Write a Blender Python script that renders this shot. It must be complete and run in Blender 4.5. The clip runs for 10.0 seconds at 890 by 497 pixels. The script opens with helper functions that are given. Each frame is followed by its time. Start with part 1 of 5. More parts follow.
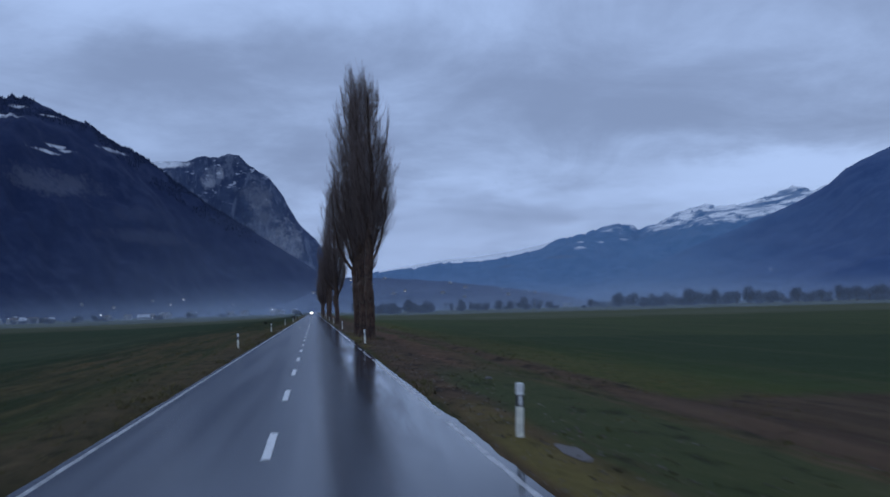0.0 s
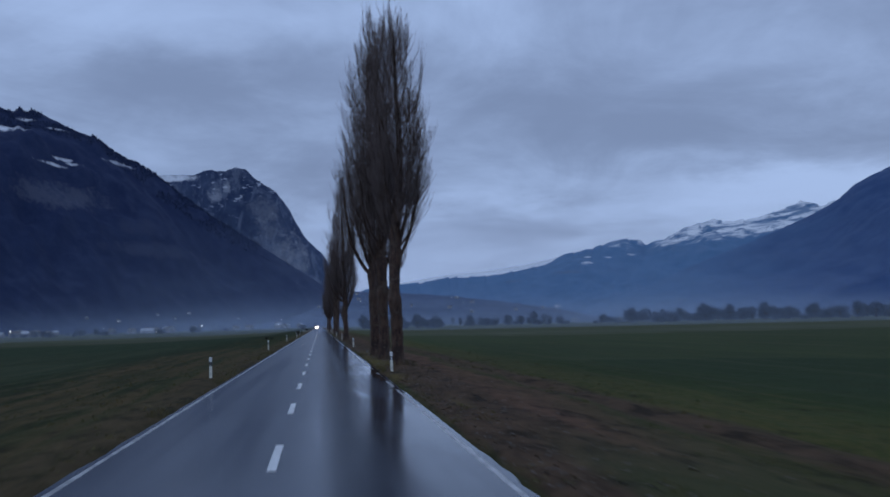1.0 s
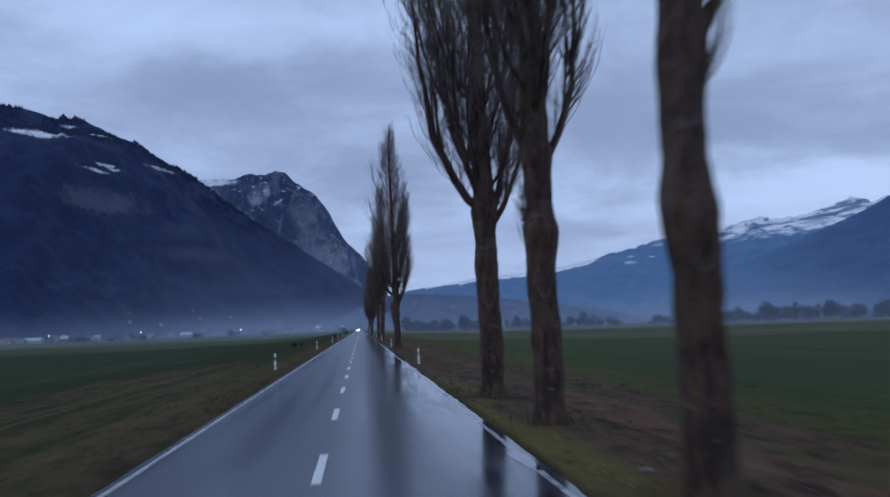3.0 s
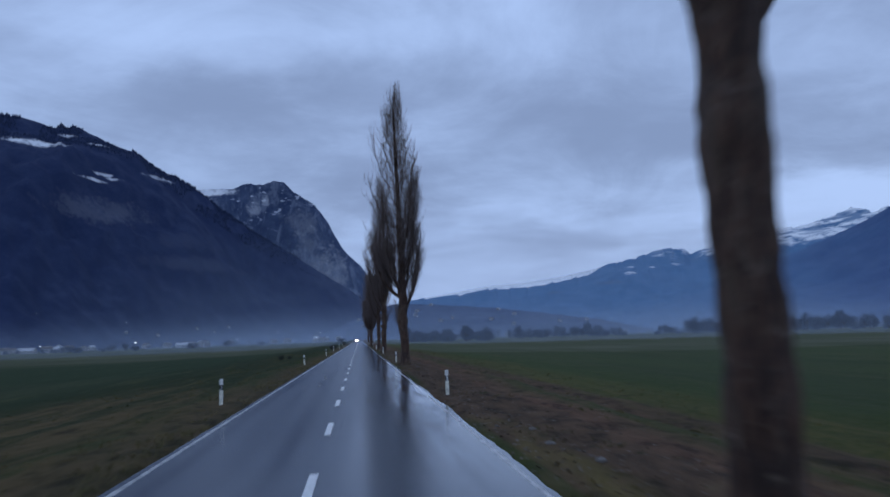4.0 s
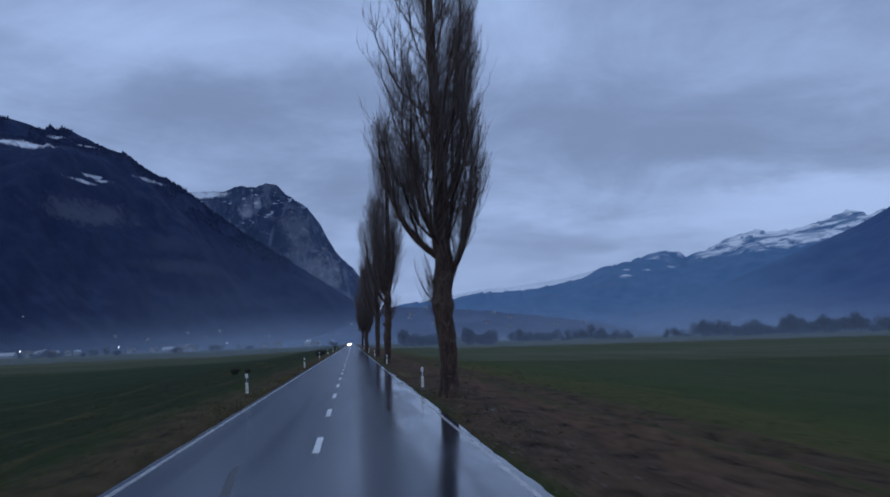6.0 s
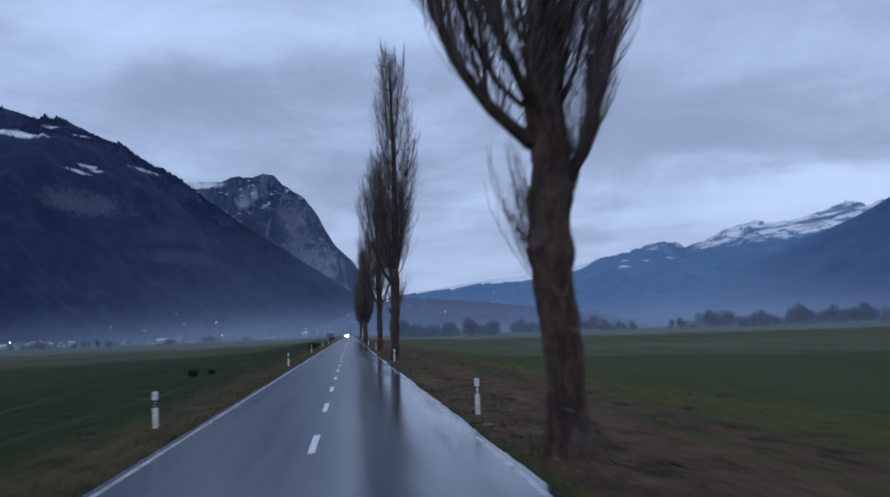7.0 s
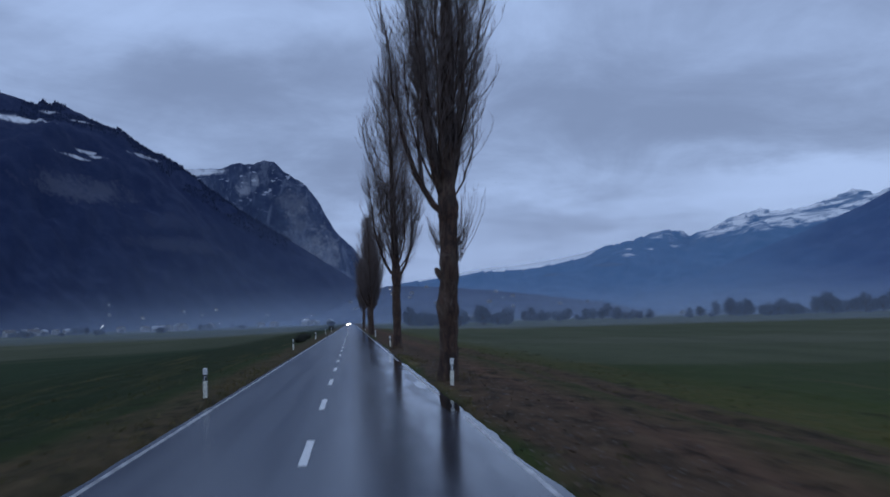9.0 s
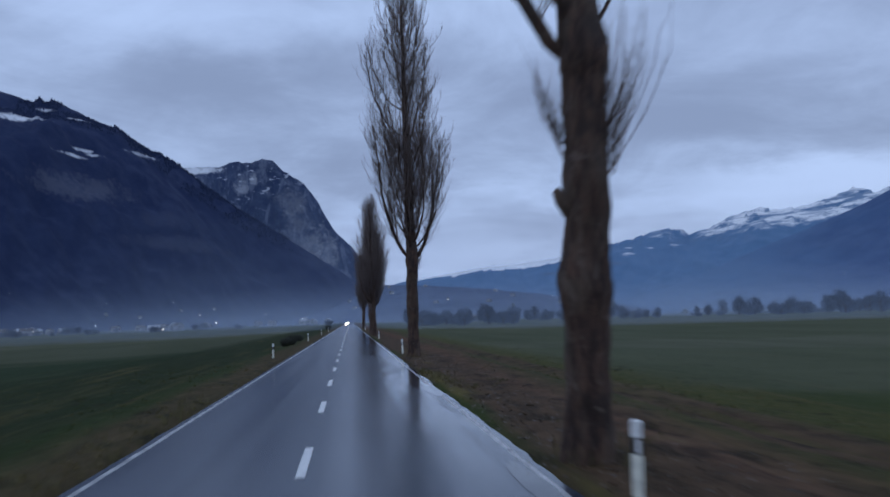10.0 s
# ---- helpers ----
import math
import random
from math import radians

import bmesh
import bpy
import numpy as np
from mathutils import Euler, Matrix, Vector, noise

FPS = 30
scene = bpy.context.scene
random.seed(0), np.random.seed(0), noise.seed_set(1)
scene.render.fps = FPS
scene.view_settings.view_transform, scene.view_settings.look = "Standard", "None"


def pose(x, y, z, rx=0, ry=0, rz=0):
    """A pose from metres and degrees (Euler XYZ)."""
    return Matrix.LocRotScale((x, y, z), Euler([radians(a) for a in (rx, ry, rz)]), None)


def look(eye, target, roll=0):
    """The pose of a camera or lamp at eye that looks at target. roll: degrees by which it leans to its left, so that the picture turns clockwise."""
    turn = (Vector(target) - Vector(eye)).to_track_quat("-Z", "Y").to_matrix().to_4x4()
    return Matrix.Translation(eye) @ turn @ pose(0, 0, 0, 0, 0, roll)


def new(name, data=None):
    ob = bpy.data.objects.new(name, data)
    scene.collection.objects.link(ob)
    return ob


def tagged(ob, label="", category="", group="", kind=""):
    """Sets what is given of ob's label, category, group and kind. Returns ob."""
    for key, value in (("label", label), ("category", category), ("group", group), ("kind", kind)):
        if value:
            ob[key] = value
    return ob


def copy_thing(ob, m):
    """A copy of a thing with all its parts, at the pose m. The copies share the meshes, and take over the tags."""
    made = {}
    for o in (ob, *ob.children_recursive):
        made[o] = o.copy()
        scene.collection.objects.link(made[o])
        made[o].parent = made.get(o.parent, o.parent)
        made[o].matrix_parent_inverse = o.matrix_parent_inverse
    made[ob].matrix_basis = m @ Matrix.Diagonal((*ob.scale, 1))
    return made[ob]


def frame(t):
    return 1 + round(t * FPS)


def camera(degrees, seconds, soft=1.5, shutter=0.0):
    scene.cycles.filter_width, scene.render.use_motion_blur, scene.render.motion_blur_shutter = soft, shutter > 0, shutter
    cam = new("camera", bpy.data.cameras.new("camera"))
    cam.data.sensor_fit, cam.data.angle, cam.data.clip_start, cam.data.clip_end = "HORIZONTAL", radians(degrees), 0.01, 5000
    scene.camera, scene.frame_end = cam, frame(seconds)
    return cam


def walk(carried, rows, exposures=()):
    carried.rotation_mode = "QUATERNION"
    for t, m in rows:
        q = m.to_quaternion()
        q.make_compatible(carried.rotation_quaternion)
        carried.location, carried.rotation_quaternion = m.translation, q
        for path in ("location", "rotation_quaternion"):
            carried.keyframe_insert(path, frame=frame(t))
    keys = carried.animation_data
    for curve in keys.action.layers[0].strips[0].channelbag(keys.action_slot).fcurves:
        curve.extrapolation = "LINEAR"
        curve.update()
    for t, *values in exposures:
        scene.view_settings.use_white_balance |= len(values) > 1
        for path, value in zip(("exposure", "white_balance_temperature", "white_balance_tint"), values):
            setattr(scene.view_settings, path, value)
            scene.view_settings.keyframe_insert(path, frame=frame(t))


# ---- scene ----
# camera and its way: eye x, y, z, yaw to the left, pitch, roll
ROWS = [
    (0.0, 0.801, -13.900, 2.336, -8.807, 3.926, -1.707),
    (0.5, 0.824, -5.039, 2.339, -8.965, 4.111, -1.528),
    (1.0, 0.799, 3.831, 2.323, -8.433, 4.931, -1.486),
    (1.5, 0.766, 12.756, 2.298, -6.922, 5.035, -1.465),
    (2.0, 0.752, 22.055, 2.316, -5.923, 5.021, -1.509),
    (2.5, 0.689, 31.454, 2.314, -5.798, 4.924, -1.896),
    (4.0, 0.819, 59.871, 2.313, -5.890, 5.837, -1.838),
    (4.5, 0.838, 69.389, 2.323, -6.035, 5.917, -1.764),
    (5.0, 0.840, 79.150, 2.314, -6.159, 6.364, -1.804),
    (5.5, 0.831, 88.830, 2.304, -6.287, 6.270, -1.915),
    (7.0, 0.801, 117.954, 2.311, -6.507, 5.469, -1.949),
    (7.5, 0.845, 127.606, 2.312, -6.691, 5.137, -2.083),
    (8.0, 0.856, 137.418, 2.326, -6.713, 4.890, -1.979),
    (8.5, 0.875, 147.168, 2.310, -6.432, 4.792, -1.914),
    (9.0, 0.844, 156.781, 2.325, -6.369, 4.703, -1.803),
    (9.5, 0.809, 166.426, 2.316, -6.433, 4.721, -1.699),
    (10.0, 0.785, 176.089, 2.290, -6.461, 4.649, -1.813),
]


def heading(x, y, z, yaw, pitch, roll):
    a, b = radians(yaw), radians(pitch)
    ahead = Vector((-math.sin(a) * math.cos(b), math.cos(a) * math.cos(b), math.sin(b)))
    eye = Vector((x, y, z))
    return look(eye, eye + ahead, roll)


cam = camera(55.0, 10.0, soft=1.7, shutter=0.5)
walk(cam, [(t, heading(*r)) for t, *r in ROWS], exposures=[(0.0, 0.22, 6350, 10), (0.5, 0.3, 6250, 10), (1.0, 0.03, 6330, 10), (1.5, 0.1, 6330, 10), (2.0, 0.36, 6550, 10), (2.5, 0.38, 6600, 10), (4.0, 0.28, 6260, 10), (4.5, 0.1, 6250, 10), (5.0, -0.12, 6250, 10), (5.5, 0.0, 6200, 10),
                (6.8, 0.24, 6560, 10), (7.0, 0.46, 6780, 10), (7.5, 0.6, 6900, 10), (8.0, 0.17, 6350, 10), (8.5, 0.1, 6400, 10), (9.0, 0.14, 6400, 10), (9.5, 0.13, 6400, 10), (10.0, 0.34, 6600, 10)])


# ---- node helpers ----
class Graph:
    """A small helper that adds nodes to a tree and links them."""

    def __init__(self, tree):
        self.t = tree
        tree.nodes.clear()

    def add(self, kind, ins=None, **attrs):
        n = self.t.nodes.new(kind)
        for k, v in attrs.items():
            setattr(n, k, v)
        for k, v in (ins or {}).items():
            if isinstance(v, bpy.types.NodeSocket):
                self.t.links.new(v, n.inputs[k])
            else:
                n.inputs[k].default_value = v
        return n

    def math(self, op, a, b=0.0, c=0.0, clamp=False):
        n = self.add("ShaderNodeMath", {0: a, 1: b, 2: c}, operation=op)
        n.use_clamp = clamp
        return n.outputs[0]

    def noise(self, vec, scale, detail=4.0, rough=0.55, dist=0.0):
        return self.add("ShaderNodeTexNoise", {"Vector": vec, "Scale": scale, "Detail": detail, "Roughness": rough, "Distortion": dist}).outputs["Fac"]

    def span(self, v, lo, hi, a=0.0, b=1.0):
        n = self.add("ShaderNodeMapRange", {"Value": v, "From Min": lo, "From Max": hi, "To Min": a, "To Max": b}, interpolation_type="SMOOTHSTEP")
        return n.outputs[0]

    def mix(self, fac, a, b):
        n = self.t.nodes.new("ShaderNodeMix")
        n.data_type = "RGBA"
        for i, v in ((0, fac), (6, a), (7, b)):
            if isinstance(v, bpy.types.NodeSocket):
                self.t.links.new(v, n.inputs[i])
            else:
                n.inputs[i].default_value = (*v, 1.0) if isinstance(v, tuple) and len(v) == 3 else v
        return n.outputs[2]

    def scaled(self, vec, s):
        return self.add("ShaderNodeMapping", {"Vector": vec, "Scale": s}).outputs[0]


# ---- world: heavy cloud at dusk over a low sun ----
SUN_UP, SUN_ROUND = radians(12), radians(75)
world = bpy.data.worlds.new("sky")
scene.world = world
world.use_nodes = True
W = Graph(world.node_tree)
way = W.add("ShaderNodeTexCoord").outputs["Generated"]
sep = W.add("ShaderNodeSeparateXYZ", {0: way})
up = W.math("MAXIMUM", sep.outputs[2], 0.0)
deck = W.math("ADD", up, 0.22)
flat = W.add("ShaderNodeCombineXYZ", {0: W.math("DIVIDE", sep.outputs[0], deck), 1: W.math("DIVIDE", sep.outputs[1], deck), 2: 0.0}).outputs[0]
moved = W.add("ShaderNodeMapping", {"Vector": flat, "Location": (1.7, 0.4, 0.0)}).outputs[0]
big = W.noise(moved, 0.55, 4.0, 0.5, 0.3)
small = W.noise(moved, 1.8, 6.0, 0.58, 0.8)
wisp = W.noise(W.add("ShaderNodeMapping", {"Vector": flat, "Location": (3.1, 7.7, 0.0), "Scale": (1.0, 1.15, 1.0)}).outputs[0], 2.9, 7.0, 0.62, 0.35)
cover = W.math("ADD", W.math("MULTIPLY", big, 0.62), W.math("MULTIPLY", small, 0.55))
cover = W.math("SUBTRACT", W.math("ADD", cover, W.math("MULTIPLY", wisp, 0.28)), 0.212)
ahead = W.math("MAXIMUM", sep.outputs[1], 0.05)
drift = W.noise(moved, 2.3, 5.0, 0.6)
drift2 = W.noise(W.add("ShaderNodeMapping", {"Vector": flat, "Location": (9.0, 4.0, 0.0)}).outputs[0], 2.3, 5.0, 0.6)
bear = W.math("ADD", W.math("DIVIDE", sep.outputs[0], ahead), W.math("MULTIPLY", W.math("SUBTRACT", drift, 0.5), 0.22))
rise = W.math("ADD", W.math("DIVIDE", sep.outputs[2], ahead), W.math("MULTIPLY", W.math("SUBTRACT", drift2, 0.5), 0.09))
# cloud banks over the valley: bearing, height, width, depth, lighter or darker
for b0, e0, bw, ew, amount in ((-0.17, 0.275, 0.12, 0.040, -0.20), (-0.33, 0.24, 0.10, 0.03, -0.06), (0.42, 0.25, 0.22, 0.05, -0.15), (0.66, 0.20, 0.16, 0.03, -0.10), (0.26, 0.115, 0.10, 0.018, -0.16), (0.02, 0.19, 0.10, 0.025, -0.10),
                               (0.60, 0.165, 0.20, 0.022, 0.22), (-0.27, 0.36, 0.14, 0.05, 0.16), (0.15, 0.36, 0.30, 0.05, 0.10), (0.16, 0.14, 0.12, 0.03, 0.10), (0.05, 0.30, 0.10, 0.04, -0.06), (0.56, 0.40, 0.26, 0.12, -0.08), (-0.02, 0.40, 0.20, 0.08, 0.10)):
    u = W.math("DIVIDE", W.math("SUBTRACT", bear, b0), bw)
    v = W.math("DIVIDE", W.math("SUBTRACT", rise, e0), ew)
    q = W.math("ADD", W.math("MULTIPLY", u, u), W.math("MULTIPLY", v, v))
    cover = W.math("ADD", cover, W.math("MULTIPLY", W.math("EXPONENT", W.math("MULTIPLY", q, -1.0)), amount))
cloud = W.mix(W.span(cover, 0.25, 0.75), (0.200, 0.268, 0.435), (0.385, 0.515, 0.80))
low = W.span(sep.outputs[2], 0.02, 0.20, 0.45, 0.0)
cloud = W.mix(low, cloud, (0.34, 0.435, 0.67))
sky = W.add("ShaderNodeTexSky", sky_type="NISHITA", sun_disc=False, sun_elevation=SUN_UP, sun_rotation=SUN_ROUND)
sky_bg = W.add("ShaderNodeBackground", {"Color": sky.outputs[0], "Strength": 0.05})
cloud_bg = W.add("ShaderNodeBackground", {"Color": cloud, "Strength": 1.0})
both = W.add("ShaderNodeMixShader", {0: 0.93, 1: sky_bg.outputs[0], 2: cloud_bg.outputs[0]})
W.add("ShaderNodeOutputWorld", {0: both.outputs[0]})

sun = new("sun", bpy.data.lights.new("sun", "SUN"))
sun.data.energy, sun.data.angle, sun.data.color = 0.25, radians(60), (0.82, 0.9, 1.0)
sun.matrix_world = pose(0, 0, 300, 50, 0, -75)


# ---- materials ----
def material(name, build):
    m = bpy.data.materials.new(name)
    m.use_nodes = True
    g = Graph(m.node_tree)
    out = build(g)
    g.add("ShaderNodeOutputMaterial", {0: out})
    return m


def surface(g, col, rough=0.8, normal=None, metal=0.0, spec=0.5, **more):
    ins = {"Base Color": col if isinstance(col, bpy.types.NodeSocket) else (*col, 1.0), "Roughness": rough, "Metallic": metal, "Specular IOR Level": spec}
    ins.update(more)
    if normal is not None:
        ins["Normal"] = normal
    return g.add("ShaderNodeBsdfPrincipled", ins).outputs[0]


def bump(g, height, strength, dist):
    return g.add("ShaderNodeBump", {"Height": height, "Strength": strength, "Distance": dist}).outputs[0]


def obj(g):
    return g.add("ShaderNodeTexCoord").outputs["Object"]


def place(g):
    return g.add("ShaderNodeNewGeometry").outputs["Position"]


def plain(name, col, rough=0.7, vary=0.25, scale=6.0, metal=0.0, relief=0.0):
    """Paint, plaster or metal with faint dirt at two scales."""

    def build(g):
        p = obj(g)
        n = g.math("ADD", g.math("MULTIPLY", g.noise(p, scale), 0.6), g.math("MULTIPLY", g.noise(p, scale * 7), 0.4))
        dark = tuple(c * (1 - vary) for c in col)
        light = tuple(min(1.0, c * (1 + vary * 0.6)) for c in col)
        c = g.mix(g.span(n, 0.35, 0.65), dark, light)
        nor = bump(g, n, relief, 0.01) if relief else None
        return surface(g, c, rough, nor, metal)

    return material(name, build)


def asphalt(g):
    p = place(g)
    s = g.add("ShaderNodeSeparateXYZ", {0: p})
    x = s.outputs[0]
    streak = g.noise(g.scaled(p, (1.6, 0.03, 1.0)), 1.0, 3.0, 0.5)
    patch = g.noise(g.scaled(p, (0.5, 0.12, 1.0)), 1.0, 3.0, 0.5, 0.3)
    grain = g.noise(p, 90.0, 3.0, 0.6)
    aggregate = g.add("ShaderNodeTexVoronoi", {"Vector": p, "Scale": 110.0}).outputs["Distance"]
    base = g.mix(g.span(patch, 0.3, 0.7), (0.018, 0.026, 0.044), (0.040, 0.051, 0.074))
    base = g.mix(g.span(streak, 0.42, 0.60, 0.0, 0.7), base, (0.010, 0.016, 0.032))
    base = g.mix(g.math("MULTIPLY", grain, 0.35), base, (0.080, 0.088, 0.104))
    # water gathers along the low right edge and in two worn wheel tracks
    edge = g.span(g.math("ADD", x, g.math("MULTIPLY", g.math("SUBTRACT", patch, 0.5), 2.2)), 1.9, 3.2)
    track = g.math("ADD", g.span(g.math("ABSOLUTE", g.math("SUBTRACT", x, 0.75)), 0.55, 0.15), g.span(g.math("ABSOLUTE", g.math("SUBTRACT", x, 2.35)), 0.5, 0.1))
    wet = g.math("ADD", g.math("MULTIPLY", track, 0.30), g.math("MULTIPLY", g.span(streak, 0.35, 0.7), 0.6))
    cloudy = g.noise(g.scaled(p, (0.55, 0.09, 1.0)), 1.0, 4.0, 0.55, 0.8)
    wet = g.math("ADD", wet, g.math("MULTIPLY", g.math("SUBTRACT", cloudy, 0.5), 0.8))
    wet = g.math("SUBTRACT", 1.0, g.math("MULTIPLY", g.math("SUBTRACT", 1.0, wet), g.math("SUBTRACT", 1.0, g.math("MULTIPLY", edge, 0.75))))
    rough = g.math("MINIMUM", 0.268, g.math("SUBTRACT", 0.275, g.math("MULTIPLY", wet, 0.10)))
    # a film of standing water on the low side, broken by drier patches
    film = g.math("MULTIPLY", g.span(g.math("ADD", x, g.math("MULTIPLY", g.math("SUBTRACT", cloudy, 0.5), 2.6)), 1.5, 2.9), g.span(g.noise(g.scaled(p, (0.9, 0.10, 1.0)), 1.0, 4.0, 0.6, 0.5), 0.38, 0.58))
    rough = g.math("SUBTRACT", rough, g.math("MULTIPLY", film, 0.10))
    base = g.mix(g.math("MULTIPLY", film, 0.4), base, (0.016, 0.020, 0.028))
    h = g.math("ADD", g.math("MULTIPLY", aggregate, 0.6), g.math("MULTIPLY", grain, 0.4))
    strength = g.math("SUBTRACT", 0.05, g.math("MULTIPLY", wet, 0.042))
    b = g.add("ShaderNodeBump", {"Height": h, "Strength": strength, "Distance": 0.004}).outputs[0]
    return surface(g, base, rough, b, spec=0.48, **{"Specular Tint": (0.80, 0.92, 1.0, 1.0)})


ASPHALT = material("wet_asphalt", asphalt)


def line_paint(g):
    p = place(g)
    worn = g.math("ADD", g.math("MULTIPLY", g.noise(p, 5.0), 0.5), g.math("MULTIPLY", g.noise(p, 45.0), 0.5))
    c = g.mix(g.span(worn, 0.34, 0.5), (0.40, 0.40, 0.40), (0.78, 0.78, 0.76))
    return surface(g, c, 0.35, bump(g, worn, 0.15, 0.004))


PAINT = material("road_paint", line_paint)


def worn_paint(g):
    p = place(g)
    worn = g.math("ADD", g.math("MULTIPLY", g.noise(p, 2.0), 0.5), g.math("MULTIPLY", g.noise(p, 35.0), 0.5))
    c = g.mix(g.span(worn, 0.38, 0.58), (0.13, 0.13, 0.13), (0.52, 0.52, 0.51))
    return surface(g, c, 0.3, bump(g, worn, 0.2, 0.004))


WORN_PAINT = material("worn_road_paint", worn_paint)


def earth(g):
    """Grass, leaf litter and bare mud on one sheet, in strips along the road."""
    p = place(g)
    s = g.add("ShaderNodeSeparateXYZ", {0: p})
    x, y = s.outputs[0], s.outputs[1]
    broad = g.noise(g.scaled(p, (0.09, 0.018, 1.0)), 1.0, 5.0, 0.6)
    mid = g.noise(g.scaled(p, (0.85, 0.05, 1.0)), 1.0, 6.0, 0.62, 0.5)
    fine = g.noise(g.scaled(p, (5.0, 3.0, 5.0)), 1.0, 5.0, 0.7)
    clod = g.noise(g.scaled(p, (1.5, 0.55, 1.5)), 1.0, 6.0, 0.68, 0.4)
    tuft = g.noise(p, 26.0, 3.0, 0.7)
    wob = g.math("ADD", x, g.math("MULTIPLY", g.math("SUBTRACT", mid, 0.5), 2.6))
    grass = g.mix(g.span(broad, 0.35, 0.65), (0.023, 0.040, 0.009), (0.040, 0.060, 0.014))
    grass = g.mix(g.span(fine, 0.35, 0.75, 0.0, 0.55), grass, (0.064, 0.070, 0.018))
    dry = g.mix(fine, (0.066, 0.050, 0.016), (0.135, 0.105, 0.034))
    mud = g.mix(g.span(clod, 0.32, 0.66), (0.026, 0.015, 0.010), (0.102, 0.058, 0.036))
    mud = g.mix(g.math("MULTIPLY", tuft, 0.4), mud, (0.100, 0.070, 0.042))
    grass = g.mix(g.span(x, -4.0, -7.0, 0.0, 0.92), grass, (0.013, 0.025, 0.007))
    col = g.mix(g.span(mid, 0.52, 0.72, 0.0, 0.6), grass, dry)
    # bare strips: the mud under the poplars, a brown field path, the left shoulder
    right_strip = g.math("MULTIPLY", g.span(wob, 3.4, 4.2), g.span(wob, 8.8, 6.4))
    rut = g.math("MULTIPLY", g.span(wob, 8.2, 9.0), g.span(wob, 11.4, 10.0))
    left_strip = g.math("MULTIPLY", g.span(wob, -6.0, -4.4), g.span(wob, -2.5, -3.2))
    left_rut = g.math("MULTIPLY", g.span(wob, -17.0, -12.0), g.span(wob, -3.6, -5.6))
    path = g.mix(g.span(clod, 0.3, 0.7), (0.062, 0.033, 0.020), (0.145, 0.080, 0.048))
    olive = g.math("MULTIPLY", g.span(wob, 8.0, 9.0), g.span(wob, 16.0, 12.0))
    col = g.mix(g.math("MULTIPLY", olive, g.span(fine, 0.3, 0.6, 0.15, 0.5)), col, dry)
    col = g.mix(g.math("MULTIPLY", right_strip, 0.94), col, mud)
    col = g.mix(g.math("MULTIPLY", g.math("MULTIPLY", g.span(wob, 5.9, 6.6), g.span(wob, 8.6, 7.9)), g.span(broad, 0.38, 0.55, 0.35, 1.0)), col, path)
    col = g.mix(g.math("MULTIPLY", rut, g.span(mid, 0.3, 0.55, 0.35, 0.9)), col, mud)
    col = g.mix(g.math("MULTIPLY", left_strip, 0.7), col, mud)
    col = g.mix(g.math("MULTIPLY", g.math("MULTIPLY", left_rut, g.math("MULTIPLY", g.span(y, 0.0, 40.0, 0.3, 1.0), g.span(y, 125.0, 95.0, 0.15, 1.0))), g.span(mid, 0.36, 0.58, 0.10, 0.80)), col, g.mix(0.55, dry, mud))
    # far off, long plots of winter crop and meadow
    plot = g.add("ShaderNodeTexVoronoi", {"Vector": g.scaled(p, (0.004, 0.012, 0.0)), "Scale": 1.0}).outputs["Color"]
    pick = g.add("ShaderNodeSeparateXYZ", {0: plot}).outputs[0]
    away = g.span(g.math("ABSOLUTE", x), 13.0, 22.0)
    col = g.mix(g.math("MULTIPLY", away, g.span(pick, 0.3, 0.8, 0.15, 0.8)), col, (0.022, 0.039, 0.015))
    col = g.mix(g.math("MULTIPLY", away, g.span(pick, 0.55, 0.2, 0.0, 0.5)), col, (0.060, 0.070, 0.036))
    # drill rows and tractor lines in the crop
    rows = g.noise(g.scaled(p, (0.9, 0.012, 1.0)), 1.0, 3.0, 0.5)
    col = g.mix(g.math("MULTIPLY", away, g.span(rows, 0.50, 0.72, 0.0, 0.45)), col, (0.074, 0.070, 0.034))
    # beyond the winter crop lie paler mown meadows
    front = g.math("ADD", y, g.math("MULTIPLY", g.math("SUBTRACT", broad, 0.5), 8.0))
    pale = g.mix(g.span(broad, 0.3, 0.7), (0.074, 0.080, 0.044), (0.104, 0.106, 0.066))
    mown = g.math("ADD", g.math("MULTIPLY", g.span(wob, 11.0, 15.0), g.span(front, 200.0, 204.0)), g.math("MULTIPLY", g.span(wob, -13.0, -18.0), g.span(front, 262.0, 272.0)))
    tilled = g.math("MULTIPLY", g.span(wob, 8.2, 9.6), g.span(front, 10.5, 7.5))
    col = g.mix(g.math("MULTIPLY", tilled, 0.9), col, g.mix(g.span(mid, 0.3, 0.7), (0.050, 0.030, 0.020), (0.100, 0.064, 0.040)))
    green_edge = g.math("MULTIPLY", g.math("MULTIPLY", g.span(wob, 4.7, 5.4), g.span(wob, 8.6, 7.4)), g.span(front, 24.0, 10.0))
    col = g.mix(g.math("MULTIPLY", green_edge, 0.85), col, g.mix(fine, (0.034, 0.050, 0.017), (0.062, 0.076, 0.026)))
    col = g.mix(g.math("MULTIPLY", mown, g.span(pick, 0.1, 0.9, 0.45, 0.95)), col, pale)
    # long tongues of yellow grass along the asphalt, headlight warmth put into their colour
    tongue = g.noise(g.scaled(p, (0.35, 0.055, 1.0)), 1.0, 3.0, 0.5)
    edge = g.math("MULTIPLY", g.span(x, 3.75, 4.0), g.span(g.math("ADD", x, g.math("MULTIPLY", clod, 1.2)), 5.9, 4.9))
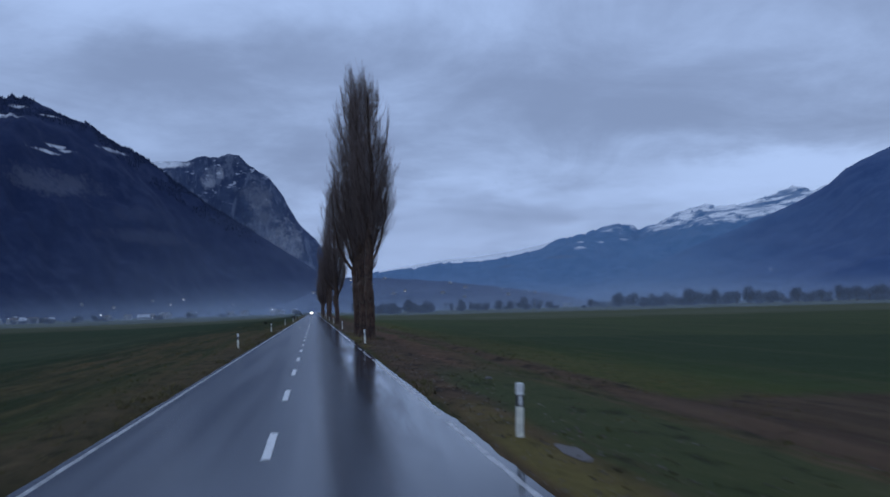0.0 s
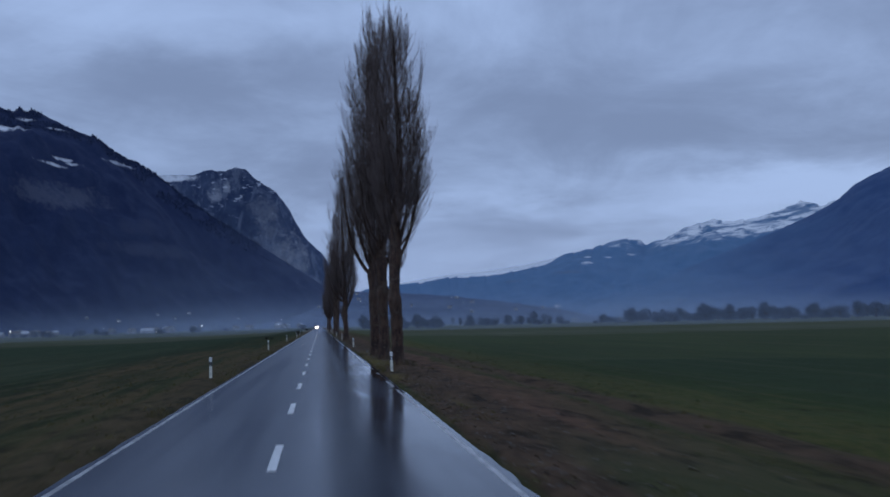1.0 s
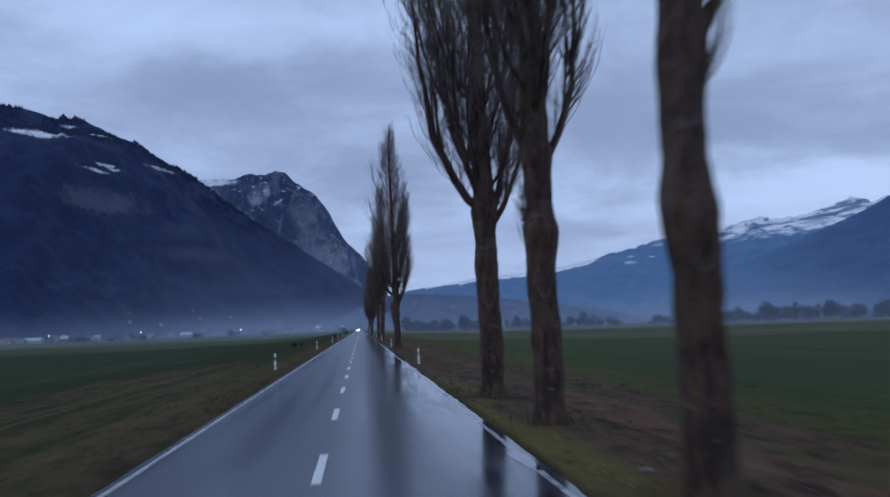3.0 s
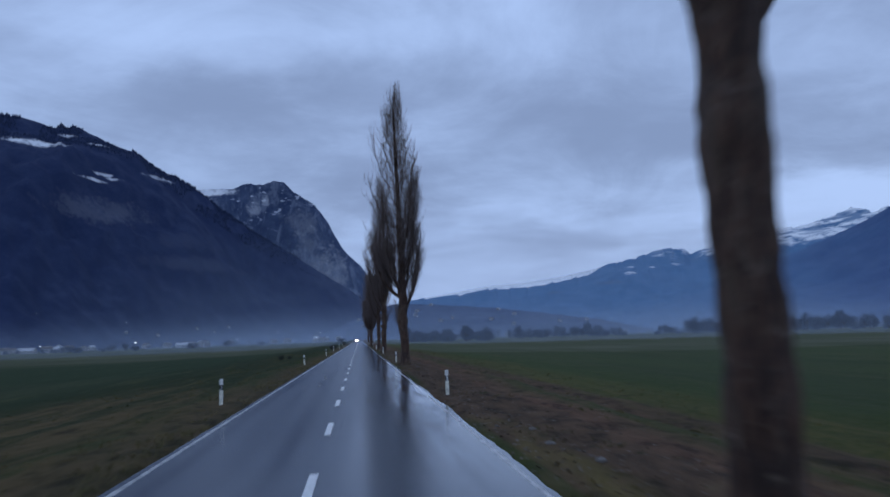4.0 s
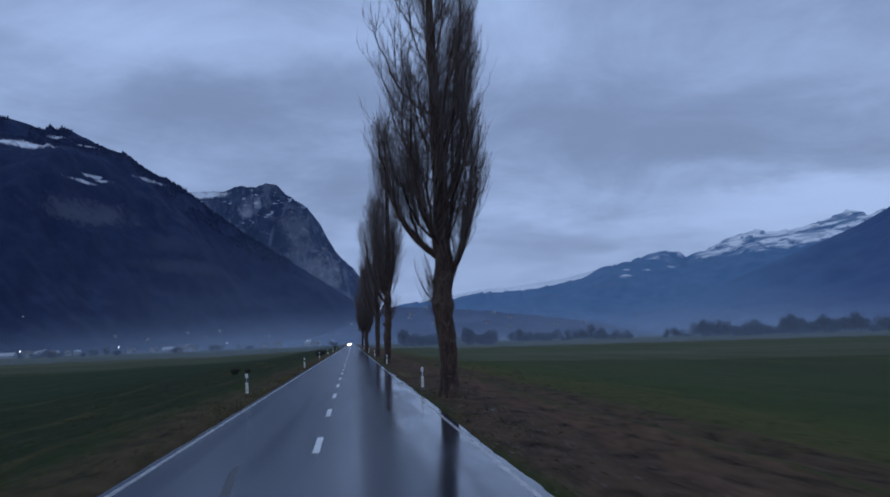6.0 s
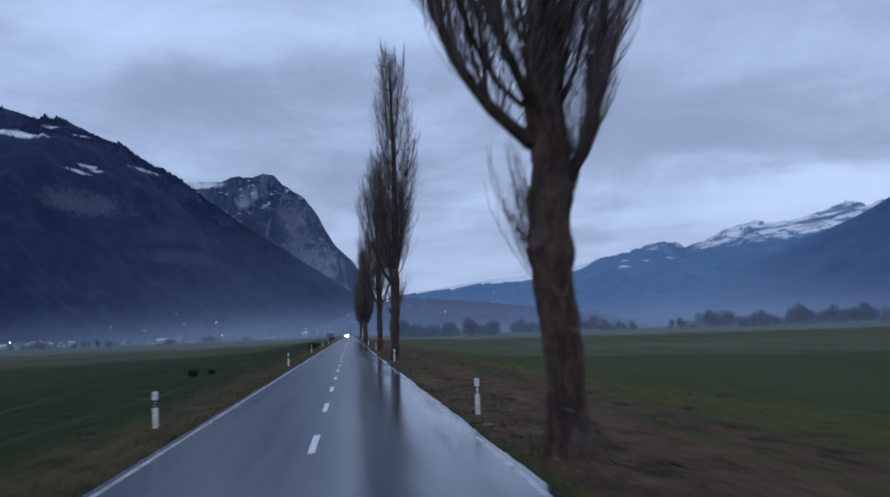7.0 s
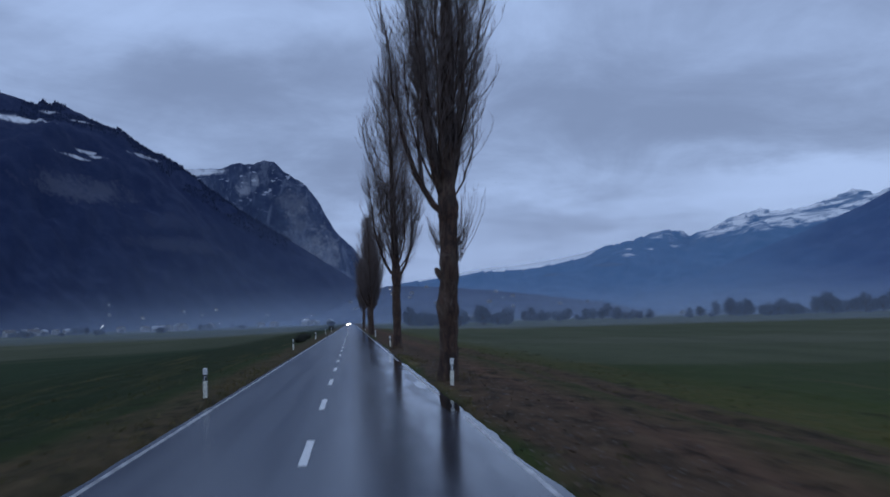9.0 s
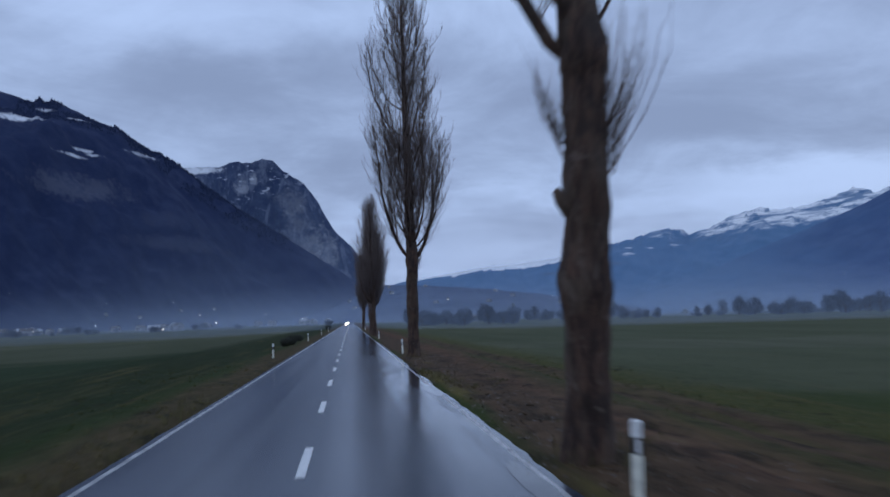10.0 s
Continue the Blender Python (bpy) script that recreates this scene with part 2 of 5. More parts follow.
    col = g.mix(g.math("MULTIPLY", g.math("MULTIPLY", edge, g.span(tongue, 0.50, 0.64)), 0.85), col, g.mix(fine, (0.060, 0.046, 0.012), (0.205, 0.165, 0.052)))
    # clods, tussocks and trodden hollows
    near_by = g.span(g.math("ABSOLUTE", x), 30.0, 12.0)
    col = g.mix(g.math("MULTIPLY", near_by, g.span(clod, 0.46, 0.30, 0.0, 0.65)), col, (0.014, 0.011, 0.007))
    col = g.mix(g.math("MULTIPLY", near_by, g.span(clod, 0.58, 0.74, 0.0, 0.45)), col, (0.120, 0.104, 0.050))
    h = g.math("ADD", g.math("ADD", g.math("MULTIPLY", fine, 0.45), g.math("MULTIPLY", tuft, 0.25)), g.math("MULTIPLY", clod, 0.9))
    return surface(g, col, 0.85, bump(g, h, 0.9, 0.09), spec=0.05)


EARTH = material("meadow_and_mud", earth)


def grass_blades(g):
    r = g.add("ShaderNodeNewGeometry").outputs["Random Per Island"]
    n = g.noise(g.scaled(place(g), (0.7, 0.25, 1.0)), 1.0, 3.0)
    c = g.mix(r, (0.024, 0.038, 0.009), (0.090, 0.085, 0.026))
    side = g.math("ABSOLUTE", g.add("ShaderNodeSeparateXYZ", {0: place(g)}).outputs[0])
    c = g.mix(g.span(n, 0.45, 0.65), c, (0.125, 0.090, 0.034))
    c = g.mix(g.math("MULTIPLY", g.span(side, 5.5, 4.3), g.math("ADD", 0.2, g.math("MULTIPLY", r, 0.7))), c, (0.15, 0.12, 0.05))
    return surface(g, c, 0.6, spec=0.15)


BLADES = material("grass_blades", grass_blades)


def litter_leaf(g):
    r = g.add("ShaderNodeNewGeometry").outputs["Random Per Island"]
    c = g.mix(r, (0.030, 0.018, 0.011), (0.085, 0.055, 0.028))
    return surface(g, c, 0.45, spec=0.4)


LITTER = material("wet_leaves", litter_leaf)


def bark(g):
    p = obj(g)
    ridge = g.noise(g.scaled(p, (9.0, 9.0, 1.6)), 1.0, 6.0, 0.7, 0.5)
    blot = g.noise(p, 1.4, 4.0, 0.6)
    moss = g.noise(g.scaled(p, (2.5, 2.5, 0.7)), 1.0, 4.0, 0.65)
    c = g.mix(g.span(ridge, 0.35, 0.65), (0.025, 0.012, 0.008), (0.105, 0.055, 0.035))
    c = g.mix(g.span(blot, 0.5, 0.75, 0.0, 0.6), c, (0.101, 0.070, 0.048))
    c = g.mix(g.span(moss, 0.48, 0.66, 0.0, 0.75), c, (0.094, 0.064, 0.044))
    ring = g.noise(g.scaled(p, (1.2, 1.2, 3.2)), 1.0, 4.0, 0.7, 0.6)
    c = g.mix(g.span(ring, 0.56, 0.72, 0.0, 0.7), c, (0.117, 0.083, 0.066))
    c = g.mix(g.span(blot, 0.52, 0.36, 0.0, 0.7), c, (0.023, 0.014, 0.011))
    # pale lichen and worn plates, mostly low on the trunk
    plate = g.noise(g.scaled(p, (2.2, 2.2, 1.5)), 1.0, 5.0, 0.62, 1.0)
    tall = g.add("ShaderNodeSeparateXYZ", {0: p}).outputs[2]
    c = g.mix(g.math("MULTIPLY", g.span(plate, 0.54, 0.66, 0.0, 0.75), g.span(tall, 6.5, 2.0, 0.25, 1.0)), c, (0.136, 0.101, 0.076))
    rind = g.math("ADD", g.math("MULTIPLY", ridge, 0.7), g.math("MULTIPLY", plate, 0.6))
    return surface(g, c, 0.75, bump(g, rind, 1.0, 0.08), spec=0.35)


BARK = material("poplar_bark", bark)


def twig(g):
    p = obj(g)
    n = g.noise(p, 3.0, 3.0)
    c = g.mix(n, (0.070, 0.051, 0.047), (0.200, 0.153, 0.138))
    return surface(g, c, 0.7, spec=0.3)


TWIG = material("bare_twigs", twig)
DARK_TWIG = plain("wet_scrub", (0.026, 0.028, 0.018), 0.7, 0.3, 3.0)
# twigs of the far trees, pale blue haze put into their colour
HAZY_TWIG = plain("hazy_twigs", (0.072, 0.090, 0.128), 0.9, 0.35, 0.4)


def slopes(snow_from, snow_full, forest_a, forest_b, rock_amount, patchy, clearings=(), gullies=0.0, haze_end=None):
    """Wooded mountainside: forest, bare rock where it is steep or broken, snow towards the top."""

    def build(g):
        p = place(g)
        s = g.add("ShaderNodeSeparateXYZ", {0: p})
        z = s.outputs[2]
        nz = g.add("ShaderNodeSeparateXYZ", {0: g.add("ShaderNodeNewGeometry").outputs["Normal"]}).outputs[2]
        n1 = g.noise(p, 0.0022, 6.0, 0.6, 0.4)
        n2 = g.noise(p, 0.012, 6.0, 0.68)
        n3 = g.noise(p, 0.07, 4.0, 0.7)
        wood = g.mix(g.span(n2, 0.35, 0.65), forest_a, forest_b)
        wood = g.mix(g.math("MULTIPLY", n3, 0.4), wood, forest_a)
        # rock with the haze of the distance tinted in as blue
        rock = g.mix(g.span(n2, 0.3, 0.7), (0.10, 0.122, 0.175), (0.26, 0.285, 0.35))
        if haze_end:
            # painted haze: paler blue wood colour takes over towards one end of the slope
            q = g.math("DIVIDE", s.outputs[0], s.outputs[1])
            wood = g.mix(g.span(g.math("ADD", q, g.math("MULTIPLY", g.math("SUBTRACT", n1, 0.5), 0.2)), haze_end[1], haze_end[2], 1.0, 0.0), wood, haze_end[0])
        bare = g.math("MULTIPLY", g.span(g.math("ADD", n1, g.math("MULTIPLY", g.math("SUBTRACT", n2, 0.5), 0.5)), 0.54, 0.66), rock_amount)
        col = g.mix(bare, wood, rock)
        jag = g.math("MULTIPLY", g.math("SUBTRACT", g.math("ADD", g.math("MULTIPLY", n1, 0.45), g.math("MULTIPLY", n2, 0.55)), 0.5), patchy)
        line = g.span(g.math("ADD", z, jag), snow_from, snow_full)
        flatish = g.span(nz, 0.15, 0.5)
        snow = g.math("MULTIPLY", g.math("MULTIPLY", line, flatish), g.span(n2, 0.36, 0.5))
        # bands of bare rock run up along the crest
        lift = g.math("SUBTRACT", z, g.math("MULTIPLY", s.outputs[0], 0.165))
        band = g.noise(g.add("ShaderNodeCombineXYZ", {0: g.math("MULTIPLY", s.outputs[0], 0.004), 1: 0.0, 2: g.math("MULTIPLY", lift, 0.030)}).outputs[0], 1.0, 6.0, 0.62, 0.5)
        snow = g.math("MULTIPLY", snow, g.span(band, 0.40, 0.53, 0.12, 1.0))
        col = g.mix(snow, col, (0.80, 0.82, 0.85))
        if gullies:
            # runnels of bare rock down the face, flecks of snow on the ledges high up
            run = g.noise(g.scaled(p, (0.020, 0.006, 0.006)), 1.0, 6.0, 0.62, 0.6)
            col = g.mix(g.span(run, 0.50, 0.64, 0.0, gullies), col, g.mix(n3, (0.17, 0.20, 0.27), (0.30, 0.33, 0.40)))
            ledge = g.noise(g.scaled(p, (0.022, 0.022, 0.036)), 1.0, 4.0, 0.6)
            col = g.mix(g.math("MULTIPLY", g.span(ledge, 0.60, 0.68, 0.0, 0.75), g.span(z, 520.0, 760.0)), col, (0.62, 0.65, 0.72))
        for cx, cz, rx, rz, c, most in clearings:
            u = g.math("DIVIDE", g.math("SUBTRACT", s.outputs[0], cx), rx)
            v = g.math("DIVIDE", g.math("SUBTRACT", z, cz), rz)
            q = g.math("ADD", g.math("ADD", g.math("MULTIPLY", u, u), g.math("MULTIPLY", v, v)), g.math("ADD", g.math("MULTIPLY", g.math("SUBTRACT", n2, 0.5), 9.0), g.math("MULTIPLY", g.math("SUBTRACT", n3, 0.5), 3.0)))
            col = g.mix(g.span(q, 2.1, -0.5, 0.0, most), col, c)
        h = g.math("ADD", g.math("MULTIPLY", n2, 0.5), g.math("MULTIPLY", n3, 0.5))
        return surface(g, col, 0.9, bump(g, h, 0.4, 22.0), spec=0.1)

    return build


SNOW, SCREE = (0.80, 0.82, 0.85), (0.15, 0.16, 0.20)
# snowy clearings and bare scars on the near mountainside: x, height, half width, half height, colour, cover
CLEARINGS = ((-1232, 806, 85, 17, SNOW, 0.95), (-985, 676, 15, 8, SNOW, 0.85), (-955, 662, 22, 6, SNOW, 0.7), (-995, 640, 24, 6, SNOW, 0.8), (-853, 727, 36, 10, SNOW, 0.7), (-1190, 886, 30, 9, SNOW, 0.8), (-1080, 850, 26, 8, SNOW, 0.6),
             (-925, 505, 85, 48, SCREE, 0.45), (-640, 317, 110, 26, SCREE, 0.22), (-700, 410, 60, 30, SCREE, 0.15))
# distance haze is mixed into the forest colours as blue
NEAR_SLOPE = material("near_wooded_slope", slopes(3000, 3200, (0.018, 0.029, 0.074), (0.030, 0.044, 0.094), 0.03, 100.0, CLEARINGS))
PEAK_CLEARINGS = ((-185, 400, 60, 90, (0.34, 0.35, 0.38), 0.6), (-110, 330, 50, 100, (0.34, 0.35, 0.38), 0.65), (-290, 640, 70, 60, (0.3, 0.31, 0.34), 0.35), (-790, 822, 110, 24, SNOW, 0.9),
                  (-549, 725, 30, 44, SNOW, 0.3), (-492, 770, 16, 30, SNOW, 0.35), (-240, 520, 70, 60, (0.3, 0.31, 0.34), 0.35))
# the peak's woods also have haze blue in their colours
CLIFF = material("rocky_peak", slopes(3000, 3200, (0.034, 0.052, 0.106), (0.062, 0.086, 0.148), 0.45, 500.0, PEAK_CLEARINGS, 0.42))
RIDGE_CLEARINGS = ((1372, 290, 24, 6, SNOW, 0.8), (1352, 282, 16, 5, SNOW, 0.7), (1494, 320, 18, 5, SNOW, 0.8), (1402, 325, 14, 4, SNOW, 0.6), (1250, 240, 60, 9, SCREE, 0.35), (1010, 205, 40, 6, SCREE, 0.4), (1640, 335, 26, 6, SNOW, 0.4))
# ridge, spur and terrace woods: haze painted in, palest blue on the ridge
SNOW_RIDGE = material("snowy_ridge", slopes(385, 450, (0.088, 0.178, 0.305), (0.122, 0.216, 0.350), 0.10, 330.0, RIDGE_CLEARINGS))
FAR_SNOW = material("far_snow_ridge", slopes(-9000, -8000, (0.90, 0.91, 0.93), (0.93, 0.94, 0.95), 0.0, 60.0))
DARK_SLOPE = material("hazy_blue_slope", slopes(900, 1500, (0.044, 0.084, 0.186), (0.066, 0.112, 0.220), 0.05, 200.0, haze_end=((0.105, 0.196, 0.325), 0.36, 0.66)))
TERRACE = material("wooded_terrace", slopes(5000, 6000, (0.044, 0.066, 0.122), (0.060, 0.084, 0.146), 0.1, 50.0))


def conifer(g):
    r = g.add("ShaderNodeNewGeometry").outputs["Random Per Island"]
    # the blue of the hazy air is part of this forest colour
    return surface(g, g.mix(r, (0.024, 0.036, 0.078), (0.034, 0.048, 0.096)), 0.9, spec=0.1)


CONIFER = material("conifer_forest", conifer)

POST_WHITE = plain("post_plastic", (0.80, 0.80, 0.77), 0.4, 0.22, 9.0)
POST_CREAM = plain("post_body_plastic", (0.80, 0.78, 0.66), 0.4, 0.25, 7.0)
POST_BLACK = plain("post_band", (0.02, 0.02, 0.022), 0.45, 0.2, 9.0)


def reflector(g):
    p = obj(g)
    n = g.noise(p, 60.0)
    return surface(g, g.mix(n, (0.75, 0.75, 0.74), (0.9, 0.9, 0.88)), 0.12, spec=0.8)


REFLECTOR = material("reflector", reflector)
PLASTER = plain("house_plaster", (0.34, 0.33, 0.32), 0.9, 0.2, 0.3)
ROOF = plain("roof_tiles", (0.11, 0.085, 0.075), 0.8, 0.3, 0.6)
SNOW_ROOF = plain("snowy_roof", (0.45, 0.46, 0.48), 0.8, 0.2, 0.3)
DARK_PANE = plain("house_pane", (0.03, 0.035, 0.045), 0.15, 0.1, 1.0)
CAR_PAINT = plain("car_paint", (0.05, 0.055, 0.065), 0.3, 0.1, 2.0, 0.4)
RUBBER = plain("rubber", (0.02, 0.02, 0.02), 0.8, 0.2, 8.0)
STONE = plain("grey_stone", (0.13, 0.12, 0.11), 0.8, 0.35, 9.0, relief=0.4)


def glow(name, col, strength):
    return material(name, lambda g: g.add("ShaderNodeEmission", {"Color": (*col, 1.0), "Strength": strength}).outputs[0])


HEADLIGHT = glow("headlight", (1.0, 0.74, 0.50), 90.0)
LAMP = glow("lamp_light", (1.0, 0.92, 0.80), 12.0)
WINDOW_LIGHT = glow("window_light", (1.0, 0.90, 0.75), 4.0)


def mist(top, power, most, fade=None):
    def build(g):
        p = place(g)
        z = g.add("ShaderNodeSeparateXYZ", {0: p}).outputs[2]
        n = g.noise(g.scaled(p, (0.002, 0.002, 0.012)), 1.0, 4.0, 0.6)
        soft = g.math("MULTIPLY", g.math("POWER", g.span(z, top, -14.0), power), g.span(n, 0.25, 0.7, 0.35, 1.0))
        if fade:
            q = g.add("ShaderNodeSeparateXYZ", {0: p})
            soft = g.math("MULTIPLY", soft, g.span(g.math("DIVIDE", q.outputs[0], q.outputs[1]), fade[0], fade[1], fade[2], 1.0))
        a = g.add("ShaderNodeBsdfDiffuse", {"Color": (0.55, 0.66, 0.84, 1.0)})
        b = g.add("ShaderNodeBsdfTranslucent", {"Color": (0.55, 0.66, 0.84, 1.0)})
        drops = g.add("ShaderNodeMixShader", {0: 0.5, 1: a.outputs[0], 2: b.outputs[0]})
        clear_air = g.add("ShaderNodeBsdfTransparent")
        return g.add("ShaderNodeMixShader", {0: g.math("MULTIPLY", soft, most), 1: clear_air.outputs[0], 2: drops.outputs[0]}).outputs[0]

    return build


MIST = material("ground_mist", mist(80.0, 1.9, 0.42, (-0.40, -0.10, 0.08)))
LOW_MIST = material("field_mist", mist(36.0, 1.3, 0.36, (-0.45, -0.10, 0.25)))
FIELD_MIST = material("thin_field_mist", mist(17.0, 0.9, 0.30))
HAZE = material("valley_haze", mist(420.0, 1.3, 0.27, (-0.42, -0.06, 0.0)))


# ---- mesh helpers ----
def link_mesh(name, verts, faces, mat, parent=None, label="", smooth=True):
    me = bpy.data.meshes.new(name)
    me.from_pydata([tuple(v) for v in verts], [], faces)
    me.materials.append(mat)
    if smooth:
        me.shade_smooth()
    ob = new(name, me)
    if parent is not None:
        ob.parent = parent
    if label:
        tagged(ob, label)
    return ob


def part(name, bm, mat, parent=None, label="", smooth=False):
    """Links a bmesh as one mesh object under a thing or a part."""
    me = bpy.data.meshes.new(name)
    bm.normal_update()
    bm.to_mesh(me)
    bm.free()
    me.materials.append(mat)
    if smooth:
        me.shade_smooth()
    ob = new(name, me)
    if parent is not None:
        ob.parent = parent
    if label:
        tagged(ob, label)
    return ob


def box_bm(sx, sy, sz, at=(0, 0, 0), bevel=0.0):
    bm = bmesh.new()
    bmesh.ops.create_cube(bm, size=1.0, matrix=Matrix.Translation(at) @ Matrix.Diagonal((sx, sy, sz, 1)))
    if bevel:
        bmesh.ops.bevel(bm, geom=bm.edges[:], offset=bevel, segments=2, affect="EDGES", profile=0.6)
    return bm


class Tubes:
    """Collects tapered tubes for one mesh."""

    def __init__(self):
        self.v, self.f = [], []

    def add(self, pts, radii, sides, lump=None):
        pts = np.asarray(pts, float)
        n = len(pts)
        tan = np.gradient(pts, axis=0)
        tan /= np.linalg.norm(tan, axis=1)[:, None] + 1e-9
        ref = np.array([1.0, 0.0, 0.0]) if abs(tan[0][0]) < 0.8 else np.array([0.0, 1.0, 0.0])
        a = np.cross(tan, ref)
        a /= np.linalg.norm(a, axis=1)[:, None] + 1e-9
        b = np.cross(tan, a)
        ang = np.arange(sides) * (2 * math.pi / sides)
        ring = a[:, None, :] * np.cos(ang)[None, :, None] + b[:, None, :] * np.sin(ang)[None, :, None]
        r = np.asarray(radii, float)[:, None, None]
        if lump is not None:
            r = r * lump[:, :, None]
        v = pts[:, None, :] + ring * r
        base = len(self.v)
        self.v.extend(map(tuple, v.reshape(-1, 3)))
        for i in range(n - 1):
            for j in range(sides):
                k = (j + 1) % sides
                self.f.append((base + i * sides + j, base + i * sides + k, base + (i + 1) * sides + k, base + (i + 1) * sides + j))
        self.f.append(tuple(base + (n - 1) * sides + j for j in range(sides)))

    def spike(self, a, b, r):
        """A twig: a slim upright cone of three faces."""
        k = len(self.v)
        x, y, z = a
        self.v += [(x + r, y, z), (x - 0.5 * r, y + 0.87 * r, z), (x - 0.5 * r, y - 0.87 * r, z), tuple(b)]
        self.f += [(k, k + 1, k + 3), (k + 1, k + 2, k + 3), (k + 2, k, k + 3)]

    def link(self, name, mat, parent=None, label=""):
        return link_mesh(name, self.v, self.f, mat, parent, label)


# ---- ground ----
def ground_height(x, y):
    side = abs(x) - (3.7 if x > 0 else 3.4)
    if side < 0:
        return -0.10
    z = -0.10 + 0.10 * min(1.0, side / 0.25)
    z -= 0.35 * min(1.0, max(0.0, side - 2.5) / 6.0)
    z -= 1.1 * min(1.0, max(0.0, side - 9.0) / 40.0)
    z -= 2.2 * min(1.0, max(0.0, side - 60.0) / 400.0)
    amp = min(1.0, side / 1.5)
    if side < 80 and -60 < y < 600:
        z += amp * (0.10 * noise.noise((x * 0.5, y * 0.16, 0.0)) + 0.05 * noise.noise((x * 1.9, y * 0.9, 3.0)))
        # two ruts of the field track on the right
        if x > 0:
            for c in (9.3, 10.9):
                z -= 0.10 * math.exp(-((x - c - 0.4 * noise.noise((0.0, y * 0.05, 7.0))) / 0.28) ** 2)
    return z


def lines(*runs):
    out = []
    for a, b, step in runs:
        out.extend(np.arange(a, b, step).tolist())
    return out + [runs[-1][1]]


def build_ground():
    xs = lines((-5200, -1200, 400), (-1200, -200, 100), (-200, -60, 14), (-60, -16, 3), (-16, -4.6, 0.7), (-4.6, -3.3, 0.13), (-3.3, 3.6, 2.3),
               (3.6, 4.9, 0.13), (4.9, 16, 0.4), (16, 60, 3), (60, 200, 14), (200, 1200, 100), (1200, 5200, 400))
    ys = lines((-3000, -400, 520), (-400, -60, 34), (-60, -20, 4), (-20, 260, 0.8), (260, 500, 6), (500, 1400, 60), (1400, 4980, 600))
    v = [(x, y, ground_height(x, y)) for y in ys for x in xs]
    n = len(xs)
    f = [(j * n + i, j * n + i + 1, (j + 1) * n + i + 1, (j + 1) * n + i) for j in range(len(ys) - 1) for i in range(n - 1)]
    ob = link_mesh("ground", v, f, EARTH)
    tagged(ob, "dark wet meadow with muddy brown strips along the road", "ground", kind="structure")


build_ground()


# ---- road ----
ROAD_LEFT, ROAD_RIGHT = -3.30, 3.66
LINE_LEFT, LINE_RIGHT = -3.117, 3.47


def build_road():
    ys = lines((-60, 300, 0.5), (300, 700, 5), (700, 1500, 40))
    v, f = [], []
    for y in ys:
        er = 0.10 * noise.noise((y * 0.21, 1.0, 0.0)) + 0.06 * noise.noise((y * 1.1, 5.0, 0.0)) - 0.22 * max(0.0, noise.noise((y * 0.12, 15.0, 0.0)) - 0.15) if y < 320 else 0.0
        el = 0.05 * noise.noise((y * 0.5, 9.0, 0.0)) if y < 320 else 0.0
        row = [ROAD_LEFT + el, -2.0, -0.6, 0.8, 2.2, ROAD_RIGHT + er]
        for x in row:
            v.append((x, y, 0.03 - 0.012 * abs(x - 0.2)))
        v.append((row[-1] + 0.02, y, -0.13))
        v.append((row[0] - 0.02, y, -0.13))
    n = 8
    for j in range(len(ys) - 1):
        for i in range(5):
            f.append((j * n + i, j * n + i + 1, (j + 1) * n + i + 1, (j + 1) * n + i))
        f.append((j * n + 5, j * n + 6, (j + 1) * n + 6, (j + 1) * n + 5))
        f.append((j * n + 7, j * n, (j + 1) * n, (j + 1) * n + 7))
    road = link_mesh("road", v, f, ASPHALT, smooth=False)
    tagged(road, "straight wet asphalt road with worn white lines", "road", kind="structure")
    return road


road = build_road()


def road_z(x):
    return 0.03 - 0.012 * abs(x - 0.2)


def strip(name, x, w, y0, y1, step, ragged, parent, rng):
    """A band of thick paint with slightly uneven edges, lying on the asphalt."""
    n = max(2, int((y1 - y0) / step) + 1)
    v, f = [], []
    for i in range(n):
        y = y0 + (y1 - y0) * i / (n - 1)
        a = x - w / 2 + rng.uniform(-ragged, ragged)
        b = x + w / 2 + rng.uniform(-ragged, ragged)
        z = 0.003
        v += [(a, y, road_z(a) - 0.002), (a + 0.004, y, road_z(a) + z), (b - 0.004, y, road_z(b) + z), (b, y, road_z(b) - 0.002)]
    for i in range(n - 1):
        for k in range(3):
            f.append((i * 4 + k, i * 4 + k + 1, i * 4 + k + 5, i * 4 + k + 4))
    f.append((0, 3, 2, 1))
    f.append((n * 4 - 4, n * 4 - 3, n * 4 - 2, n * 4 - 1))
    return link_mesh(name, v, f, PAINT if name == "centre_dash" else WORN_PAINT, parent, smooth=False)


def build_lines():
    rng = random.Random(11)
    for k in range(-3, 90):
        strip("centre_dash", 0.0, 0.15, 9.0 * k, 9.0 * k + 3.0, 0.5, 0.004, road, rng)
    y = -60.0
    while y < 800:
        ln = 40.0 if y < 320 else 120.0
        strip("edge_line", LINE_LEFT, 0.105, y, y + ln, 0.6 if y < 320 else 20.0, 0.012, road, rng)
        y += ln
    y = -60.0
    while y < 800:
        ln = rng.uniform(2.0, 14.0) if y < 320 else 120.0
        strip("edge_line", LINE_RIGHT, 0.10, y, y + ln, 0.35 if y < 320 else 20.0, 0.014, road, rng)
        y += ln + (rng.choice((0.15, 0.5, 1.3)) if y < 320 else 0.0)


build_lines()


